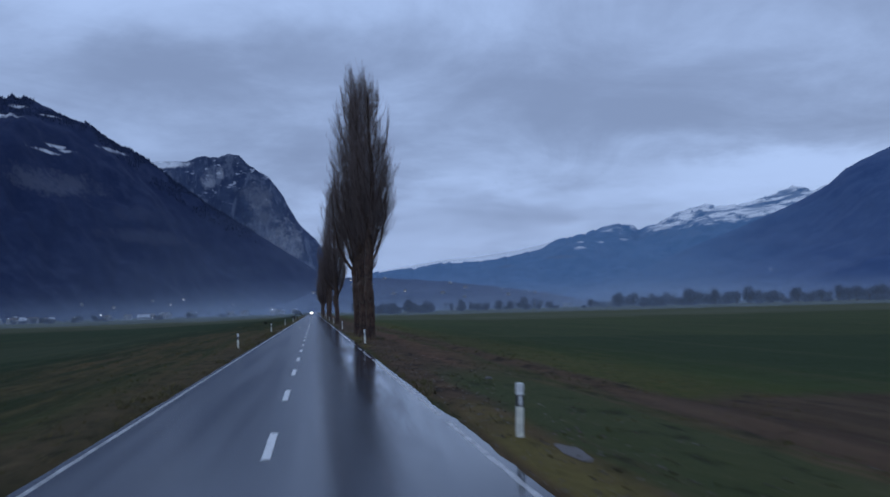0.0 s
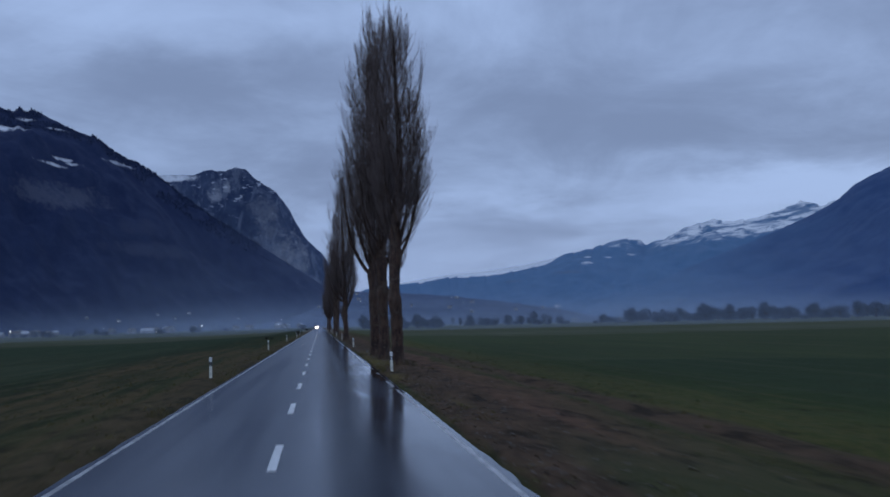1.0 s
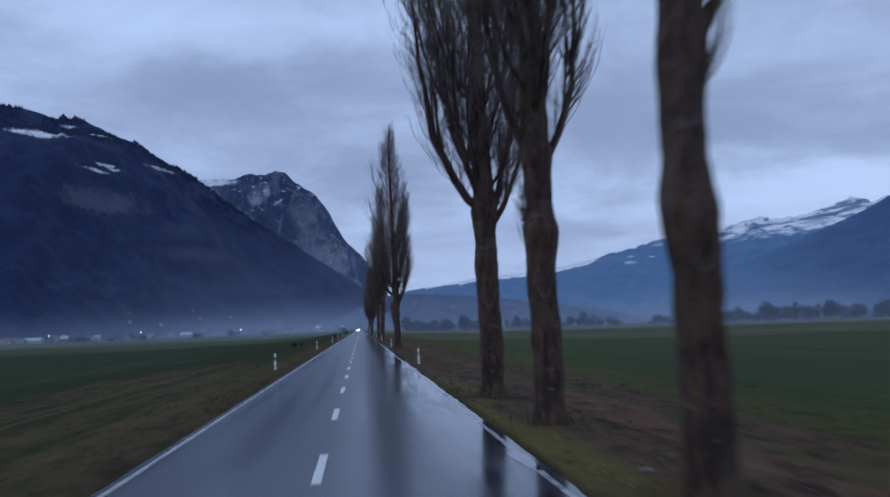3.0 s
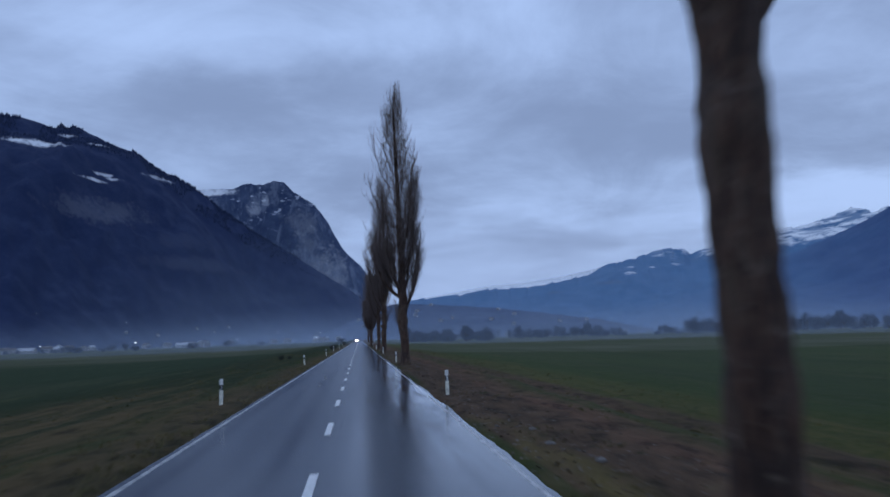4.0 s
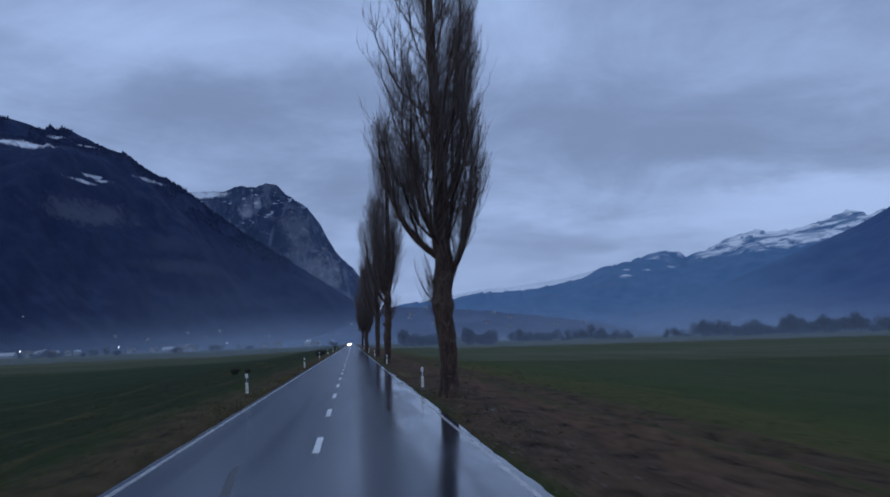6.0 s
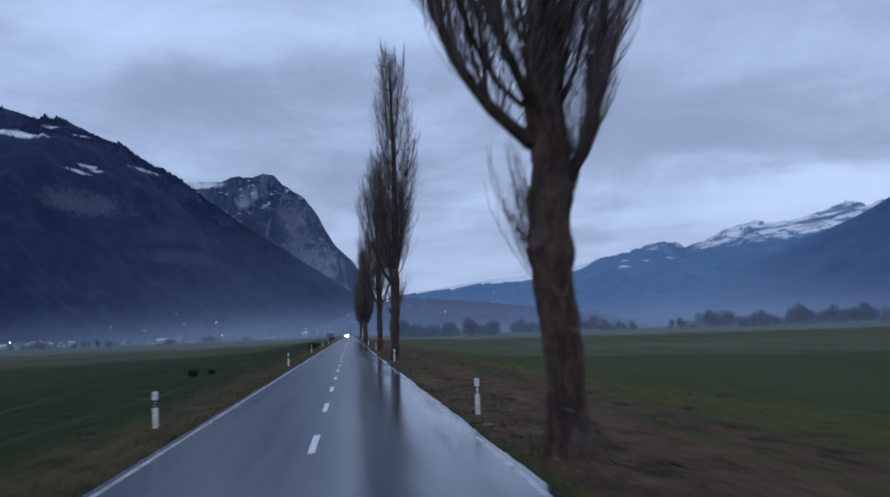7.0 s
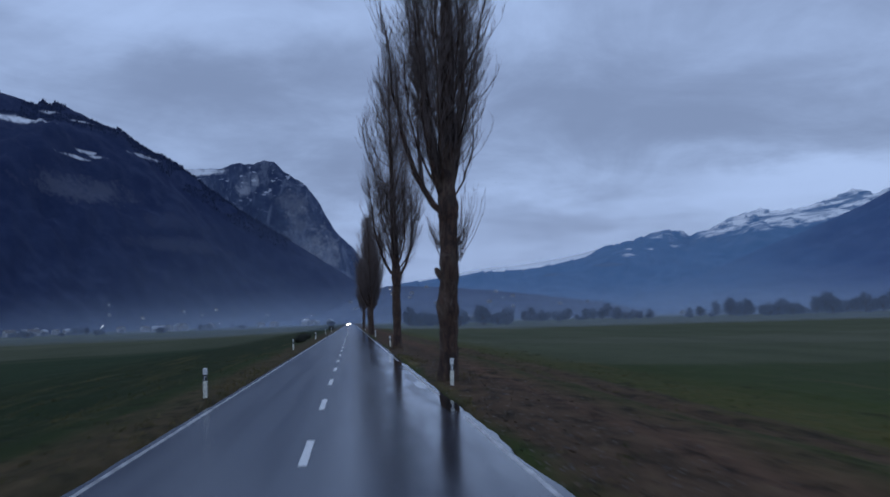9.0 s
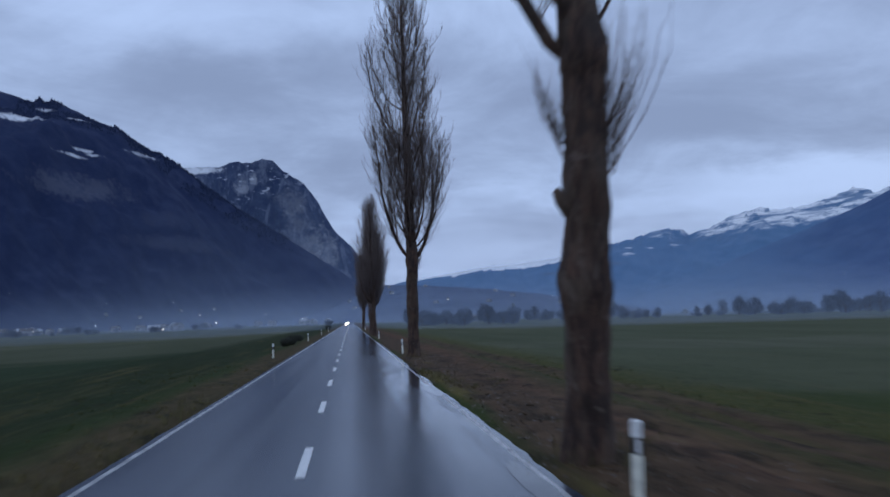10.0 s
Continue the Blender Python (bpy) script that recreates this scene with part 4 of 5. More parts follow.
def build_tar(pts, width):
    v, f = [], []
    for i, (x, y) in enumerate(pts):
        w = width * (0.45 + 0.55 * math.sin(math.pi * (i + 0.5) / len(pts)))
        v += [(x - w / 2, y, road_z(x - w / 2) + 0.001), (x - w / 2 + 0.01, y, road_z(x) + 0.006), (x + w / 2 - 0.01, y, road_z(x) + 0.006), (x + w / 2, y, road_z(x + w / 2) + 0.001)]
    for i in range(len(pts) - 1):
        for k in range(3):
            f.append((i * 4 + k, i * 4 + k + 1, i * 4 + k + 5, i * 4 + k + 4))
    return link_mesh("tar_seal", v, f, TAR, road, "dark curved tar repair", smooth=False)


build_tar([(-1.30 + 0.13 * math.sin(k * 0.6), 109.6 + k * 0.75) for k in range(9)], 0.15)
build_tar([(-1.22 + 0.06 * math.sin(k * 0.9), 103.4 + k * 0.26) for k in range(6)], 0.14)


def build_puddle(x, y, sx, sy, seed):
    n = 26
    v, f = [(x, y, 0.0)], []
    for k in range(n):
        a = k * 2 * math.pi / n
        r = 1 + 0.35 * noise.noise((math.cos(a) * 1.4, math.sin(a) * 1.4, seed))
        v.append((x + sx * r * math.cos(a), y + sy * r * math.sin(a), 0.0))
    z = sum(ground_height(p[0], p[1]) for p in v) / len(v) + 0.012
    v = [(p[0], p[1], z) for p in v] + [(p[0], p[1], z - 0.12) for p in v[1:]]
    for k in range(n):
        j = (k + 1) % n
        f += [(0, 1 + k, 1 + j), (1 + k, 1 + n + k, 1 + n + j, 1 + j)]
    ob = link_mesh("puddle", v, f, WATER, smooth=False)
    tagged(ob, "muddy rain puddle in the verge beside the road", "puddle", "puddles on the verge")


build_puddle(4.78, -0.8, 0.17, 0.8, 2.0)


def standing_water(g):
    n = g.noise(g.scaled(place(g), (3.0, 1.5, 1.0)), 1.0, 2.0)
    return surface(g, (0.012, 0.013, 0.014), 0.04, bump(g, n, 0.06, 0.02), spec=0.6)


CLEAR_WATER = material("standing_rain_water", standing_water)


def build_road_puddle(x, y, sx, sy, seed):
    """Rain water standing on the low edge of the asphalt, over the worn line."""
    n = 34
    rim = []
    for k in range(n):
        a = k * 2 * math.pi / n
        r = 1 + 0.45 * noise.noise((math.cos(a) * 1.3, math.sin(a) * 1.3, seed)) + 0.12 * noise.noise((math.cos(a) * 6, math.sin(a) * 6, seed))
        rim.append((x + sx * r * math.cos(a), y + sy * r * math.sin(a)))
    v = [(x, y, road_z(x) + 0.006)] + [(a, b, road_z(a) + 0.0055) for a, b in rim]
    f = [(0, 1 + k, 1 + (k + 1) % n) for k in range(n)]
    ob = link_mesh("puddle", v, f, CLEAR_WATER, smooth=False)
    tagged(ob, "shallow rain puddle on the broken edge of the road", "puddle", "puddles along the road edge")


for k, (X, Y, sx, sy) in enumerate([(3.38, 41.6, 0.17, 2.3), (3.42, 46.6, 0.20, 1.9), (3.30, 50.6, 0.22, 2.2), (3.42, 55.6, 0.15, 1.2), (3.40, 97.5, 0.17, 3.5), (3.42, 180.6, 0.24, 2.4), (3.22, 187.6, 0.22, 1.8), (3.36, 204.0, 0.22, 3.0)]):
    build_road_puddle(X, Y, sx, sy, 3.7 * k)


# ---- far trees, hedges, village ----
def build_round_tree(seed, height, spread, low=0.25):
    """A bare broad tree: trunk, limbs and a cloud of fine twigs."""
    rng = random.Random(seed)
    tree = new("bare_tree")
    trunk = Tubes()
    trunk.add([(0, 0, -0.3), (0.1, 0, height * 0.2), (0, 0.1, height * 0.45)], [0.35, 0.28, 0.16], 7)
    for i in range(9):
        a = i * 2.4
        z0 = height * rng.uniform(0.18, 0.4)
        e = (math.cos(a) * spread * rng.uniform(0.4, 0.75), math.sin(a) * spread * rng.uniform(0.4, 0.75), height * rng.uniform(0.55, 0.88))
        trunk.add([(0, 0, z0), (e[0] * 0.55, e[1] * 0.55, (z0 + e[2]) * 0.5), e], [0.14, 0.09, 0.04], 5)
    trunk.link("trunk", BARK, tree)
    crown = Tubes()
    for _ in range(430):
        while True:
            p = np.array([rng.uniform(-1, 1), rng.uniform(-1, 1), rng.uniform(-1, 1)])
            if p @ p < 1 and noise.noise(Vector(p * 2.1) + Vector((seed, 0, 0))) > -0.08:
                break
        c = np.array([p[0] * spread, p[1] * spread, height * (low + (1 - low) * 0.5) + p[2] * height * (1 - low) * 0.5])
        d = np.array([p[0] * 0.8 + rng.gauss(0, 0.4), p[1] * 0.8 + rng.gauss(0, 0.4), 0.9]) * rng.uniform(0.6, 1.3)
        crown.add([c - d * 0.5, c + d * 0.5], [0.12, 0.05], 3)
        side = np.array([rng.gauss(0, 0.6), rng.gauss(0, 0.6), 0.5])
        crown.add([c, c + side], [0.09, 0.04], 3)
    crown.link("crown", HAZY_TWIG, tree, "bare twiggy crown")
    tagged(tree, "bare broad tree at the edge of the fields", "tree", "trees beyond the fields")
    return tree


kinds = [build_round_tree(61, 11.0, 5.0, 0.12), build_round_tree(62, 8.0, 6.4, 0.0), build_round_tree(63, 13.0, 4.4, 0.1), build_round_tree(64, 5.5, 6.0, -0.1)]
rng = random.Random(19)
used = set()
EYE_Y = 80.0


def plant(kind, a, d, s=1.0):
    X, Y = 0.8 + a * d, EYE_Y + d
    m = pose(X, Y, ground_height(X, Y), 0, 0, rng.uniform(0, 360))
    if kind in used:
        ob = copy_thing(kinds[kind], m)
    else:
        used.add(kind)
        kinds[kind].matrix_basis = m
        ob = kinds[kind]
    ob.scale = (s, s, s * rng.uniform(0.9, 1.1))


# the riverside belt to the right, broken towards the road
for k in range(205):
    a = 0.06 + 0.80 * (k + rng.uniform(0, 1)) / 205
    clump = noise.noise((a * 16.0, 3.0, 0.0)) + 0.5 * noise.noise((a * 45.0, 8.0, 0.0))
    if clump < (-0.08 if a < 0.36 else -0.5):
        continue
    size = (1.5 if a > 0.40 else 0.9) * (0.75 + 0.6 * max(0.0, clump))
    plant(rng.choice((0, 0, 1, 2, 2, 3)), a, rng.uniform(660, 900), size * rng.uniform(0.7, 1.15))
# a second belt farther off, half lost in the mist
for k in range(30):
    plant(rng.choice((0, 1, 2)), rng.uniform(0.05, 0.9), rng.uniform(1000, 1150), rng.uniform(0.8, 1.3))
# a low copse near the road and scrub on the left plain
for k in range(38):
    plant(rng.choice((0, 1, 1, 2)), rng.uniform(0.05, 0.16), rng.uniform(480, 600), rng.uniform(0.45, 0.85))
for k in range(44):
    plant(rng.choice((0, 1, 3, 3)), rng.uniform(-0.62, -0.02), rng.uniform(750, 1200), rng.uniform(0.5, 1.0))


def build_bush(seed, s):
    rng = random.Random(seed)
    t = Tubes()
    for _ in range(150):
        a = rng.uniform(0, 6.283)
        h, r = s * rng.uniform(0.4, 1.0), s * rng.uniform(0.1, 0.8)
        b = np.array([rng.gauss(0, 0.15) * s, rng.gauss(0, 0.15) * s, -0.05])
        e = b + np.array([math.cos(a) * r, math.sin(a) * r, h])
        t.add([b, (b + e) / 2 + np.array([0, 0, 0.1 * s]), e], [0.012, 0.009, 0.004], 3)
        for _ in range(3):
            q = b + (e - b) * rng.uniform(0.4, 1)
            t.add([q, q + np.array([rng.gauss(0, 0.15), rng.gauss(0, 0.15), 0.2]) * s], [0.007, 0.004], 3)
    ob = t.link("bush", DARK_TWIG)
    return tagged(ob, "low leafless bush in the roadside meadow", "bush", "bushes beside the road")


for k, (X, Y, s) in enumerate([(-9.6, 176.6, 0.6), (-8.7, 178.6, 0.4), (-5.6, 262, 0.9), (-5.4, 268, 0.8), (-5.8, 275, 1.1), (-5.5, 283, 0.9), (-5.6, 420, 1.4), (-5.4, 432, 1.3)]):
    ob = build_bush(300 + k, s)
    ob.matrix_basis = pose(X, Y, ground_height(X, Y))


def build_house(seed, w, d, h, roof_mat, lit):
    rng = random.Random(seed)
    house = new("house")
    part("wall", box_bm(w, d, h + 1, (0, 0, h / 2 - 0.5)), PLASTER, house)
    bm = bmesh.new()
    rh = w * 0.32
    prof = [(-w / 2 - 0.6, h - 0.3), (0, h + rh), (w / 2 + 0.6, h - 0.3), (w / 2 + 0.6, h - 0.05), (0, h + rh + 0.3), (-w / 2 - 0.6, h - 0.05)]
    a = [bm.verts.new((x, -d / 2 - 0.6, z)) for x, z in prof]
    b = [bm.verts.new((x, d / 2 + 0.6, z)) for x, z in prof]
    for i in range(6):
        j = (i + 1) % 6
        bm.faces.new((a[i], a[j], b[j], b[i]))
    for s in (a, b):
        bm.faces.new((s[0], s[1], s[4], s[5]))
        bm.faces.new((s[1], s[2], s[3], s[4]))
    bmesh.ops.recalc_face_normals(bm, faces=bm.faces[:])
    roof = part("roof", bm, roof_mat, house)
    bm = bmesh.new()
    g1 = [bm.verts.new(q) for q in ((-w / 2, -d / 2 + 0.01, h), (w / 2, -d / 2 + 0.01, h), (0, -d / 2 + 0.01, h + rh * 0.97))]
    g2 = [bm.verts.new(q) for q in ((-w / 2, d / 2 - 0.01, h), (w / 2, d / 2 - 0.01, h), (0, d / 2 - 0.01, h + rh * 0.97))]
    bm.faces.new(g1)
    bm.faces.new(list(reversed(g2)))
    part("gable", bm, PLASTER, house)
    part("chimney", box_bm(0.7, 0.7, 1.6, (w * 0.2, 0, h + rh * 0.8)), PLASTER, roof)
    for row in range(max(1, int(h // 2.8))):
        for c in range(3):
            part("window", box_bm(1.1, 0.12, 1.3, ((c - 1) * w * 0.28, -d / 2 - 0.03, 1.5 + row * 2.8)), WINDOW_LIGHT if lit and c == 1 and row == 0 else DARK_PANE, house)
    tagged(house, "pale gabled village house" + (" with a lit window" if lit else " below the mountain"), "house", "village houses")
    return house


rng = random.Random(31)
VILLAGE = []
for k in range(30):
    a = rng.uniform(-0.50, -0.02)
    VILLAGE.append((a, rng.uniform(1050, 1700), 0))
for k in range(10):
    a = rng.uniform(0.07, 0.62)
    VILLAGE.append((a, rng.uniform(1500, 1900), 0))
VILLAGE += [(-0.375, 1180, 3), (-0.345, 1200, 3), (-0.20, 1250, 3)]
protos = [build_house(1, 9, 12, 5.8, ROOF, False), build_house(2, 10, 10, 6.0, SNOW_ROOF, False), build_house(3, 8, 11, 5.8, ROOF, True), build_house(4, 11, 24, 3.6, SNOW_ROOF, False)]
seen_proto = set()
for k, (a, d, z) in enumerate(VILLAGE):
    i = z or rng.choice((0, 0, 0, 1, 0, 2))
    X, Y = 0.8 + a * d, EYE_Y + d
    m = pose(X, Y, ground_height(X, Y), 0, 0, 80 if z else rng.uniform(-60, 60))
    if i in seen_proto:
        copy_thing(protos[i], m)
    else:
        seen_proto.add(i)
        protos[i].matrix_basis = m


def build_lamp_post(h):
    lamp = new("street_lamp")
    t = Tubes()
    t.add([(0, 0, -0.3), (0, 0, h * 0.6), (0, 0, h)], [0.09, 0.07, 0.05], 8)
    t.add([(0, 0, h), (0, -0.5, h + 0.15), (0, -1.0, h + 0.1)], [0.05, 0.045, 0.04], 6)
    t.link("pole", RUBBER, lamp)
    part("lamp_head", lump_bm(random.Random(1), 0.5, 0.7, 0.28), LAMP, lamp, "glowing lamp head", True).location = (0, -1.2, h + 0.1)
    return tagged(lamp, "lit street lamp in the distant village", "street lamp", "village street lamps")


first_lamp = build_lamp_post(8.0)
for k, (a, d) in enumerate([(-0.256, 1000), (-0.36, 1040), (-0.14, 1250), (-0.05, 1300), (0.13, 1500), (0.45, 1350)]):
    X, Y = 0.8 + a * d, EYE_Y + d
    m = pose(X, Y, ground_height(X, Y), 0, 0, 0)
    if k:
        copy_thing(first_lamp, m)
    else:
        first_lamp.matrix_basis = m


# ---- cars far ahead with their headlights on ----
def build_car():
    car = new("car")
    bm = bmesh.new()
    prof = [(-2.1, 0.35), (-2.15, 0.75), (-1.1, 0.95), (-0.5, 1.42), (1.2, 1.45), (1.9, 1.0), (2.15, 0.9), (2.15, 0.35)]
    sides = []
    for x, k in ((-0.88, 0.86), (-0.8, 1.0), (0.8, 1.0), (0.88, 0.86)):
        sides.append([bm.verts.new((x, y * (0.97 if k < 1 else 1), 0.35 + (z - 0.35) * k)) for y, z in prof])
    n = len(prof)
    for s in range(3):
        for i in range(n):
            j = (i + 1) % n
            bm.faces.new((sides[s][i], sides[s][j], sides[s + 1][j], sides[s + 1][i]))
    bm.faces.new(sides[0])
    bm.faces.new(list(reversed(sides[3])))
    bmesh.ops.recalc_face_normals(bm, faces=bm.faces[:])
    part("body", bm, CAR_PAINT, car)
    part("windscreen", box_bm(1.3, 0.04, 0.5, (0, -0.83, 1.2), 0.01), DARK_PANE, car)
    for x in (-0.82, 0.82):
        for y in (-1.35, 1.35):
            bm = bmesh.new()
            bmesh.ops.create_cone(bm, cap_ends=True, segments=16, radius1=0.33, radius2=0.33, depth=0.2, matrix=Matrix.Translation((x, y, 0.33)) @ Matrix.Rotation(radians(90), 4, "Y"))
            part("wheel", bm, RUBBER, car)
    for x in (-0.62, 0.62):
        part("headlight", lump_bm(random.Random(2), 0.32, 0.10, 0.32), HEADLIGHT, car, "glaring headlight", True).location = (x, -2.12, 0.72)
    return tagged(car, "oncoming car far down the road with headlights on", "car", "oncoming cars")


car = build_car()
car.matrix_basis = pose(-1.5, 760, 0.0)
copy_thing(car, pose(-1.5, 1010, 0.0))


# ---- mountains ----
def ridge(pts, a):
    xs = [p[0] for p in pts]
    return float(np.interp(a, xs, [p[1] for p in pts]))


def build_mountain(name, label, pts, near, far, mat, rough, steps, rows, seed, curve=1.0, back=150.0, crag=0.0):
    """A slope that rises from its foot (near) to its ridge (far); pts: bearing and steepness of the crest from the valley road."""
    a0, a1 = pts[0][0], pts[-1][0]
    v, f = [], []
    y0, x0 = 130.0, 0.8
    for i in range(steps + 1):
        a = a0 + (a1 - a0) * i / steps
        dn, df = ridge(near, a), ridge(far, a)
        crest = ridge(pts, a) * df + 2.3
        broad = sum(ridge(pts, a + k * 0.012) for k in range(-4, 5)) / 9 * df + 2.3
        for j in range(rows + 1):
            s = j / rows
            top = broad + (crest - broad) * s ** 3
            d = dn + (df - dn) * s
            x, y = x0 + a * d, y0 + d
            z = -5 + (top + 5) * s ** curve
            k = 4 * s * (1 - s)
            z += k * rough * top * (0.42 * noise.fractal((x * 0.0016 + seed, y * 0.0010, 1.0), 1.0, 2.0, 5) + 0.10 * noise.fractal((x * 0.008, y * 0.006 + seed, 5.0), 1.0, 2.0, 4))
            z += min(1.0, s * 2) * rough * 9.0 * noise.noise((x * 0.03, y * 0.03, seed))
            if crag and s > 0.55:
                w = noise.noise((a * 38.0, seed, 0.0)) * 2.0
                tooth = ((a * 26.0 + w) % 1.0) - 0.5
                z += crag * tooth * ((s - 0.55) / 0.45) ** 1.5
            v.append((x, y, z))
        d = df + back
        v.append((x0 + a * d, y0 + d, max(-5.0, top * 0.6)))
        v.append((x0 + a * (d + back * 0.4), y0 + d + back * 0.4, -20.0))
    n = rows + 3
    for i in range(steps):
        for j in range(n - 1):
            f.append((i * n + j, (i + 1) * n + j, (i + 1) * n + j + 1, i * n + j + 1))
    ob = link_mesh(name, v, f, mat)
    tagged(ob, label, "mountain", kind="structure")
    return np.array(v).reshape(steps + 1, n, 3), ob


M1 = [(-1.6, 0.30), (-1.1, 0.31), (-0.75, 0.30), (-0.55, 0.295), (-0.40, 0.271), (-0.379, 0.268), (-0.3575, 0.2585), (-0.3486, 0.2562), (-0.3416, 0.2600), (-0.3355, 0.2545), (-0.3291, 0.2580), (-0.3149, 0.2524), (-0.295, 0.242), (-0.279, 0.2336), (-0.2574, 0.2256), (-0.243, 0.2142), (-0.2249, 0.2010), (-0.21, 0.1949), (-0.186, 0.1801), (-0.161, 0.1585), (-0.129, 0.1348), (-0.096, 0.113), (-0.064, 0.0931), (-0.035, 0.0738), (-0.011, 0.0586), (0.006, 0.0449), (0.03, 0.025), (0.055, 0.004), (0.09, -0.002)]
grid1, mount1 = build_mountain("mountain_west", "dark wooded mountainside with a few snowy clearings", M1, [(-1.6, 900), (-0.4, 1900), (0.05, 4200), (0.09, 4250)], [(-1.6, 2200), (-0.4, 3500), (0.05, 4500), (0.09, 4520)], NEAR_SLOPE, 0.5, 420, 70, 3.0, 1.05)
M2 = [(-0.30, 0.172), (-0.186, 0.1801), (-0.145, 0.1801), (-0.128, 0.1865), (-0.108, 0.1849), (-0.098, 0.1894), (-0.085, 0.1873), (-0.073, 0.175), (-0.05, 0.1606), (-0.036, 0.1416), (-0.026, 0.1221), (-0.014, 0.1025),
      (0.005, 0.0841), (0.02, 0.062), (0.035, 0.035), (0.05, 0.0)]
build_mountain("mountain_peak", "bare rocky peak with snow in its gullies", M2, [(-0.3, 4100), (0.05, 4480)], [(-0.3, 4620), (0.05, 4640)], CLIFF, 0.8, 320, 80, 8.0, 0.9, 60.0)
M3 = [(0.02, 0.028), (0.055, 0.042), (0.084, 0.0452), (0.118, 0.0482), (0.153, 0.0539), (0.197, 0.0547), (0.219, 0.0575), (0.249, 0.0621), (0.277, 0.0681), (0.304, 0.0805), (0.341, 0.0878), (0.373, 0.0982), (0.401, 0.0989),
      (0.409, 0.092), (0.433, 0.0968), (0.461, 0.1123), (0.499, 0.1228), (0.528, 0.1194), (0.566, 0.1257), (0.596, 0.1345), (0.626, 0.1462), (0.654, 0.1399), (0.72, 0.16), (0.9, 0.17)]
grid_east, _ = build_mountain("mountain_east", "long forested ridge, blue with haze, under a snowy crest", M3, [(0.02, 3700), (0.9, 2900)], [(0.02, 4520), (0.6, 4350), (0.9, 3900)], SNOW_RIDGE, 0.42, 520, 70, 12.0, 1.0, 60.0, 10.0)
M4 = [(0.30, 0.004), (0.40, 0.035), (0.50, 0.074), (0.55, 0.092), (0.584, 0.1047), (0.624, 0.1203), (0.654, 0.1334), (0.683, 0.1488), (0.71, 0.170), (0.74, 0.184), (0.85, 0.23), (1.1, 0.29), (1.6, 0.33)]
grid_spur, _ = build_mountain("mountain_spur", "dark wooded spur, blue with haze, closing the valley", M4, [(0.30, 2700), (1.6, 900)], [(0.30, 3300), (0.7, 3300), (1.6, 2000)], DARK_SLOPE, 0.4, 260, 60, 17.0, 1.0)
M5 = [(0.02, 0.033), (0.06, 0.042), (0.088, 0.0470), (0.125, 0.0525), (0.16, 0.0578), (0.195, 0.0602), (0.225, 0.0640), (0.25, 0.0676), (0.28, 0.0735), (0.31, 0.0815), (0.34, 0.083), (0.40, 0.060)]
build_mountain("mountain_far", "pale snowy range fading into the cloud", M5, [(0.02, 4100), (0.4, 4000)], [(0.02, 4700), (0.3, 4580), (0.4, 4480)], FAR_SNOW, 0.12, 160, 40, 23.0, 1.0, 30.0)
M6 = [(-0.09, 0.0), (-0.05, 0.006), (-0.02, 0.015), (0.01, 0.029), (0.042, 0.0405), (0.096, 0.0375), (0.161, 0.0322), (0.226, 0.0241), (0.292, 0.0152), (0.34, 0.004), (0.36, 0.0)]
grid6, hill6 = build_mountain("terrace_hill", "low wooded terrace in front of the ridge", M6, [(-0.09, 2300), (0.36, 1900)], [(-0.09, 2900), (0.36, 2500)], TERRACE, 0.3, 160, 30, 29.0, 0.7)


def build_forest(grid):
    """Conifers over the near mountainside, too many to count."""
    rng = random.Random(41)
    v, f = [], []
    si, sj = grid.shape[0] - 1, grid.shape[1] - 3
    for _ in range(9000):
        fi = rng.uniform(0.45, 0.93) * si
        fj = (1 - 0.16 * rng.random() ** 1.8) * sj
        if fi > 0.86 * si and rng.random() < (fi / si - 0.86) / 0.07:
            continue
        i, j = min(si - 1, int(fi)), min(sj - 1, int(fj))
        p = grid[i, j] + (grid[i + 1, j] - grid[i, j]) * (fi - i) + (grid[i, j + 1] - grid[i, j]) * (fj - j)
        if noise.noise((p[0] * 0.006, p[1] * 0.006, p[2] * 0.006)) < -0.22:
            continue
        if any(((p[0] - c[0]) / c[2]) ** 2 + ((p[2] + 8 - c[1]) / c[3]) ** 2 < 1.3 for c in CLEARINGS[:8]):
            continue
        h = rng.uniform(6, 15)
        r = h * rng.uniform(0.2, 0.3)
        k = len(v)
        for q in range(5):
            a = q * 1.2566 + h
            v.append((p[0] + r * math.cos(a), p[1] + r * math.sin(a), p[2] - 2 + rng.uniform(0, 3)))
        v.append((p[0], p[1], p[2] + h))
        f += [(k + q, k + (q + 1) % 5, k + 5) for q in range(5)]
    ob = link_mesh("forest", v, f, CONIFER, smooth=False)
    tagged(ob, "dark conifer forest covering the mountainside", "forest", kind="stuff")


build_forest(grid1)


def settle_on(grid, count, u0, u1, v0, v1, lamps, seed):
    """Hamlets on a slope: houses and a few lit lamps set on its surface."""
    rng = random.Random(seed)
    ni, nj = grid.shape[0] - 1, grid.shape[1] - 3
    for k in range(count):
        i, j = int(ni * rng.uniform(u0, u1)), max(1, int(nj * rng.uniform(v0, v1)))
        p = grid[i, j]
        m = pose(p[0], p[1], p[2] - 1.0, 0, 0, rng.uniform(-50, 50))
        if k < lamps:
            copy_thing(first_lamp, m)
        else:
            copy_thing(protos[rng.choice((0, 1, 2))], m)


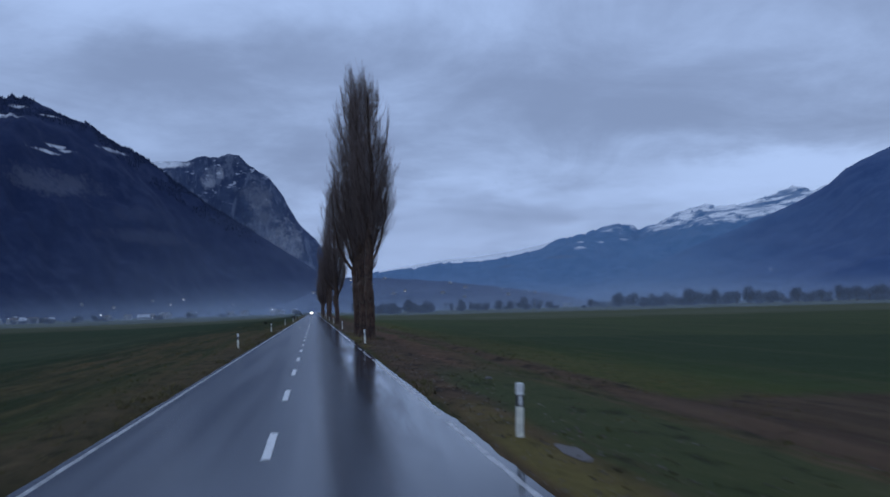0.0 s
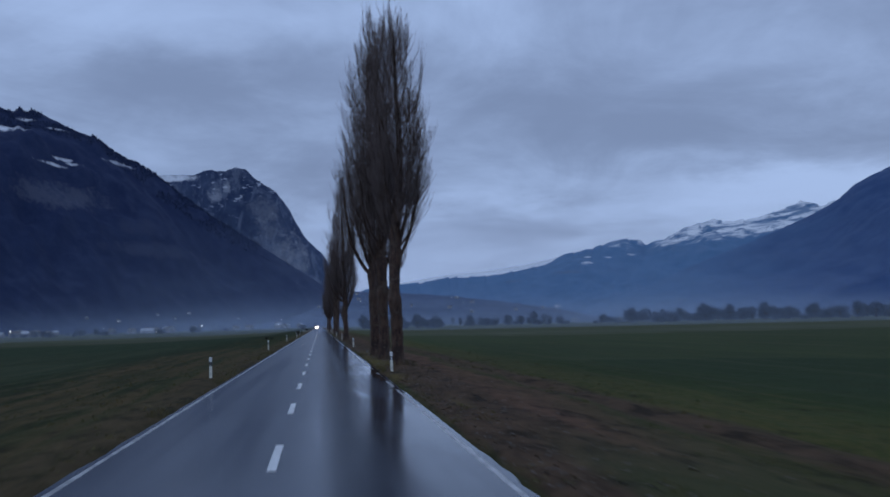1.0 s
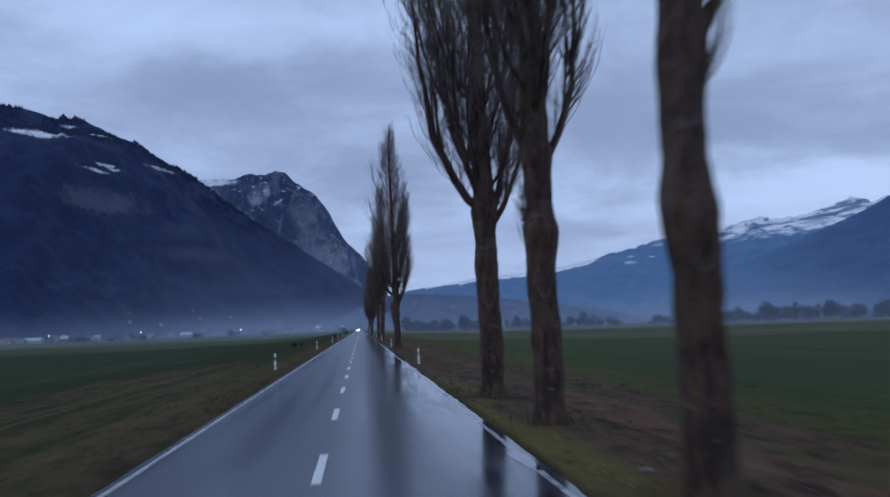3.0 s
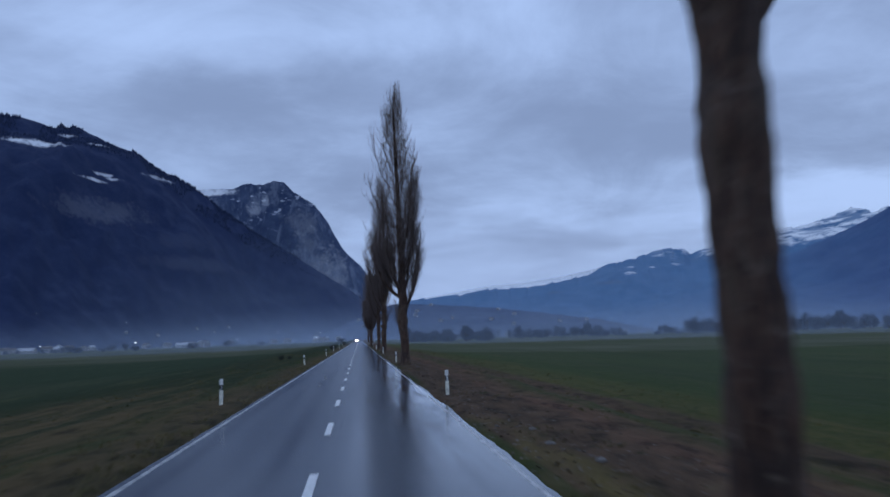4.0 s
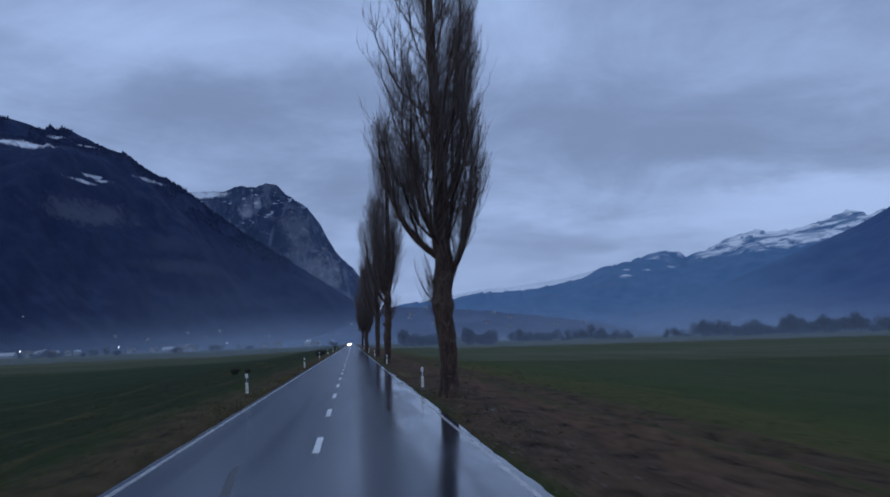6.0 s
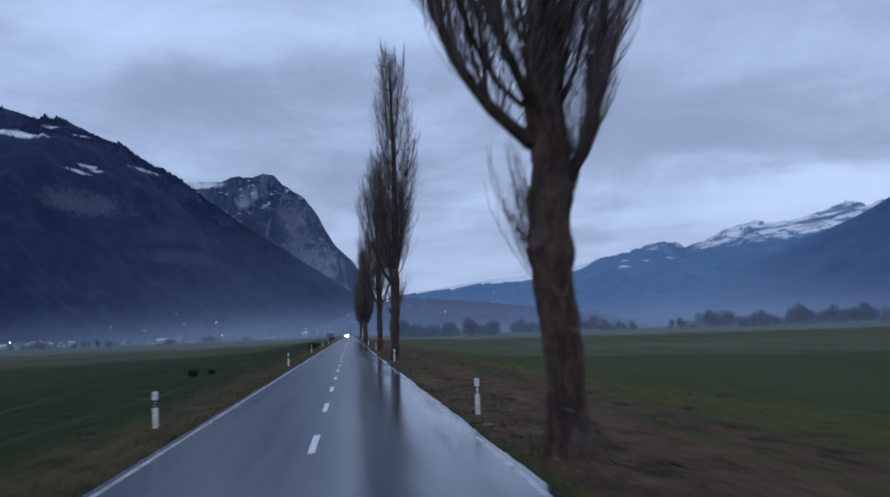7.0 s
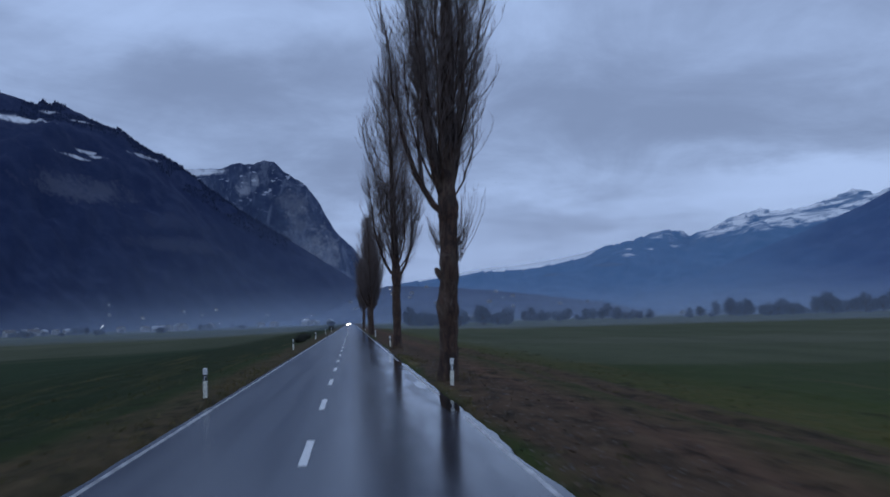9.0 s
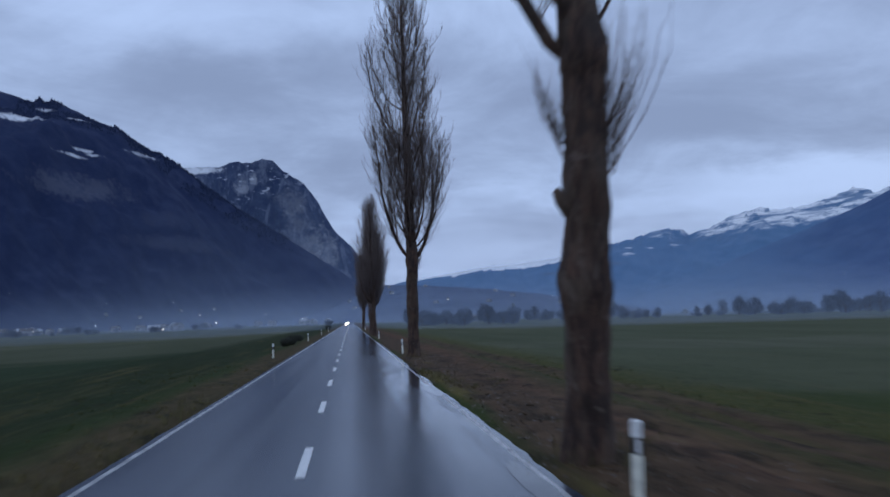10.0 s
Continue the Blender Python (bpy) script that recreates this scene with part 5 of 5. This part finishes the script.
def lamp_on(grid, spots):
    """Single lit lamps on a slope, at a bearing and steepness seen from the road."""
    for b, e in spots:
        d = grid[:, :-2, 1] - 22.0
        miss = ((grid[:, :-2, 0] - 0.75) / d - b) ** 2 + ((grid[:, :-2, 2] - 2.3) / d - e) ** 2
        i, j = np.unravel_index(np.argmin(miss), miss.shape)
        copy_thing(first_lamp, pose(*grid[i, j], 0, 0, 0))


lamp_on(grid6, [(0.2632, 0.0125), (0.2839, 0.0128), (0.2893, 0.0126), (0.2973, 0.0124), (0.2266, 0.0165), (0.1707, 0.019), (0.0499, 0.0245), (0.0661, 0.021)])
lamp_on(grid_east, [(0.1666, 0.0397)])
lamp_on(grid_spur, [(0.4431, 0.0192), (0.5774, 0.034)])
lamp_on(grid1, [(-0.3511, 0.0368), (-0.2586, 0.0218), (-0.19, 0.022)])
settle_on(grid6, 20, 0.08, 0.85, 0.25, 0.9, 3, 5)
settle_on(grid1, 12, 0.72, 0.97, 0.02, 0.12, 2, 6)


# ---- thin mist lying over the plain ----
def build_mist(d, depth, a0, a1, height, seed, mat=MIST):
    v, f = [], []
    steps, ring = 60, 9
    for i in range(steps + 1):
        a = a0 + (a1 - a0) * i / steps
        k = max(0.03, math.sin(math.pi * i / steps) ** 0.5)
        h = height * k * (1 + 0.35 * noise.noise((a * 5, seed, 0)))
        for j in range(ring):
            t = 0.5 * math.pi * j / (ring - 1)
            dd = d - math.cos(t) * depth * 0.5
            v.append((0.8 + a * dd, EYE_Y + dd, -6 + h * math.sin(t)))
    for i in range(steps):
        for j in range(ring - 1):
            f.append((i * ring + j, (i + 1) * ring + j, (i + 1) * ring + j + 1, i * ring + j + 1))
    ob = link_mesh("mist", v, f, mat)
    ob.visible_shadow = False
    tagged(ob, "thin pale mist lying over the plain", "mist", kind="stuff")


build_mist(1300, 500, -1.3, 1.3, 140, 1.0)
build_mist(1900, 400, -1.0, 1.2, 150, 2.0)
build_mist(930, 150, -1.6, 1.6, 80, 3.0, LOW_MIST)
build_mist(470, 90, -1.8, 1.8, 30, 4.0, FIELD_MIST)
build_mist(380, 70, -1.8, 1.8, 28, 5.0, FIELD_MIST)
build_mist(2500, 250, -0.50, 0.95, 620, 6.0, HAZE)
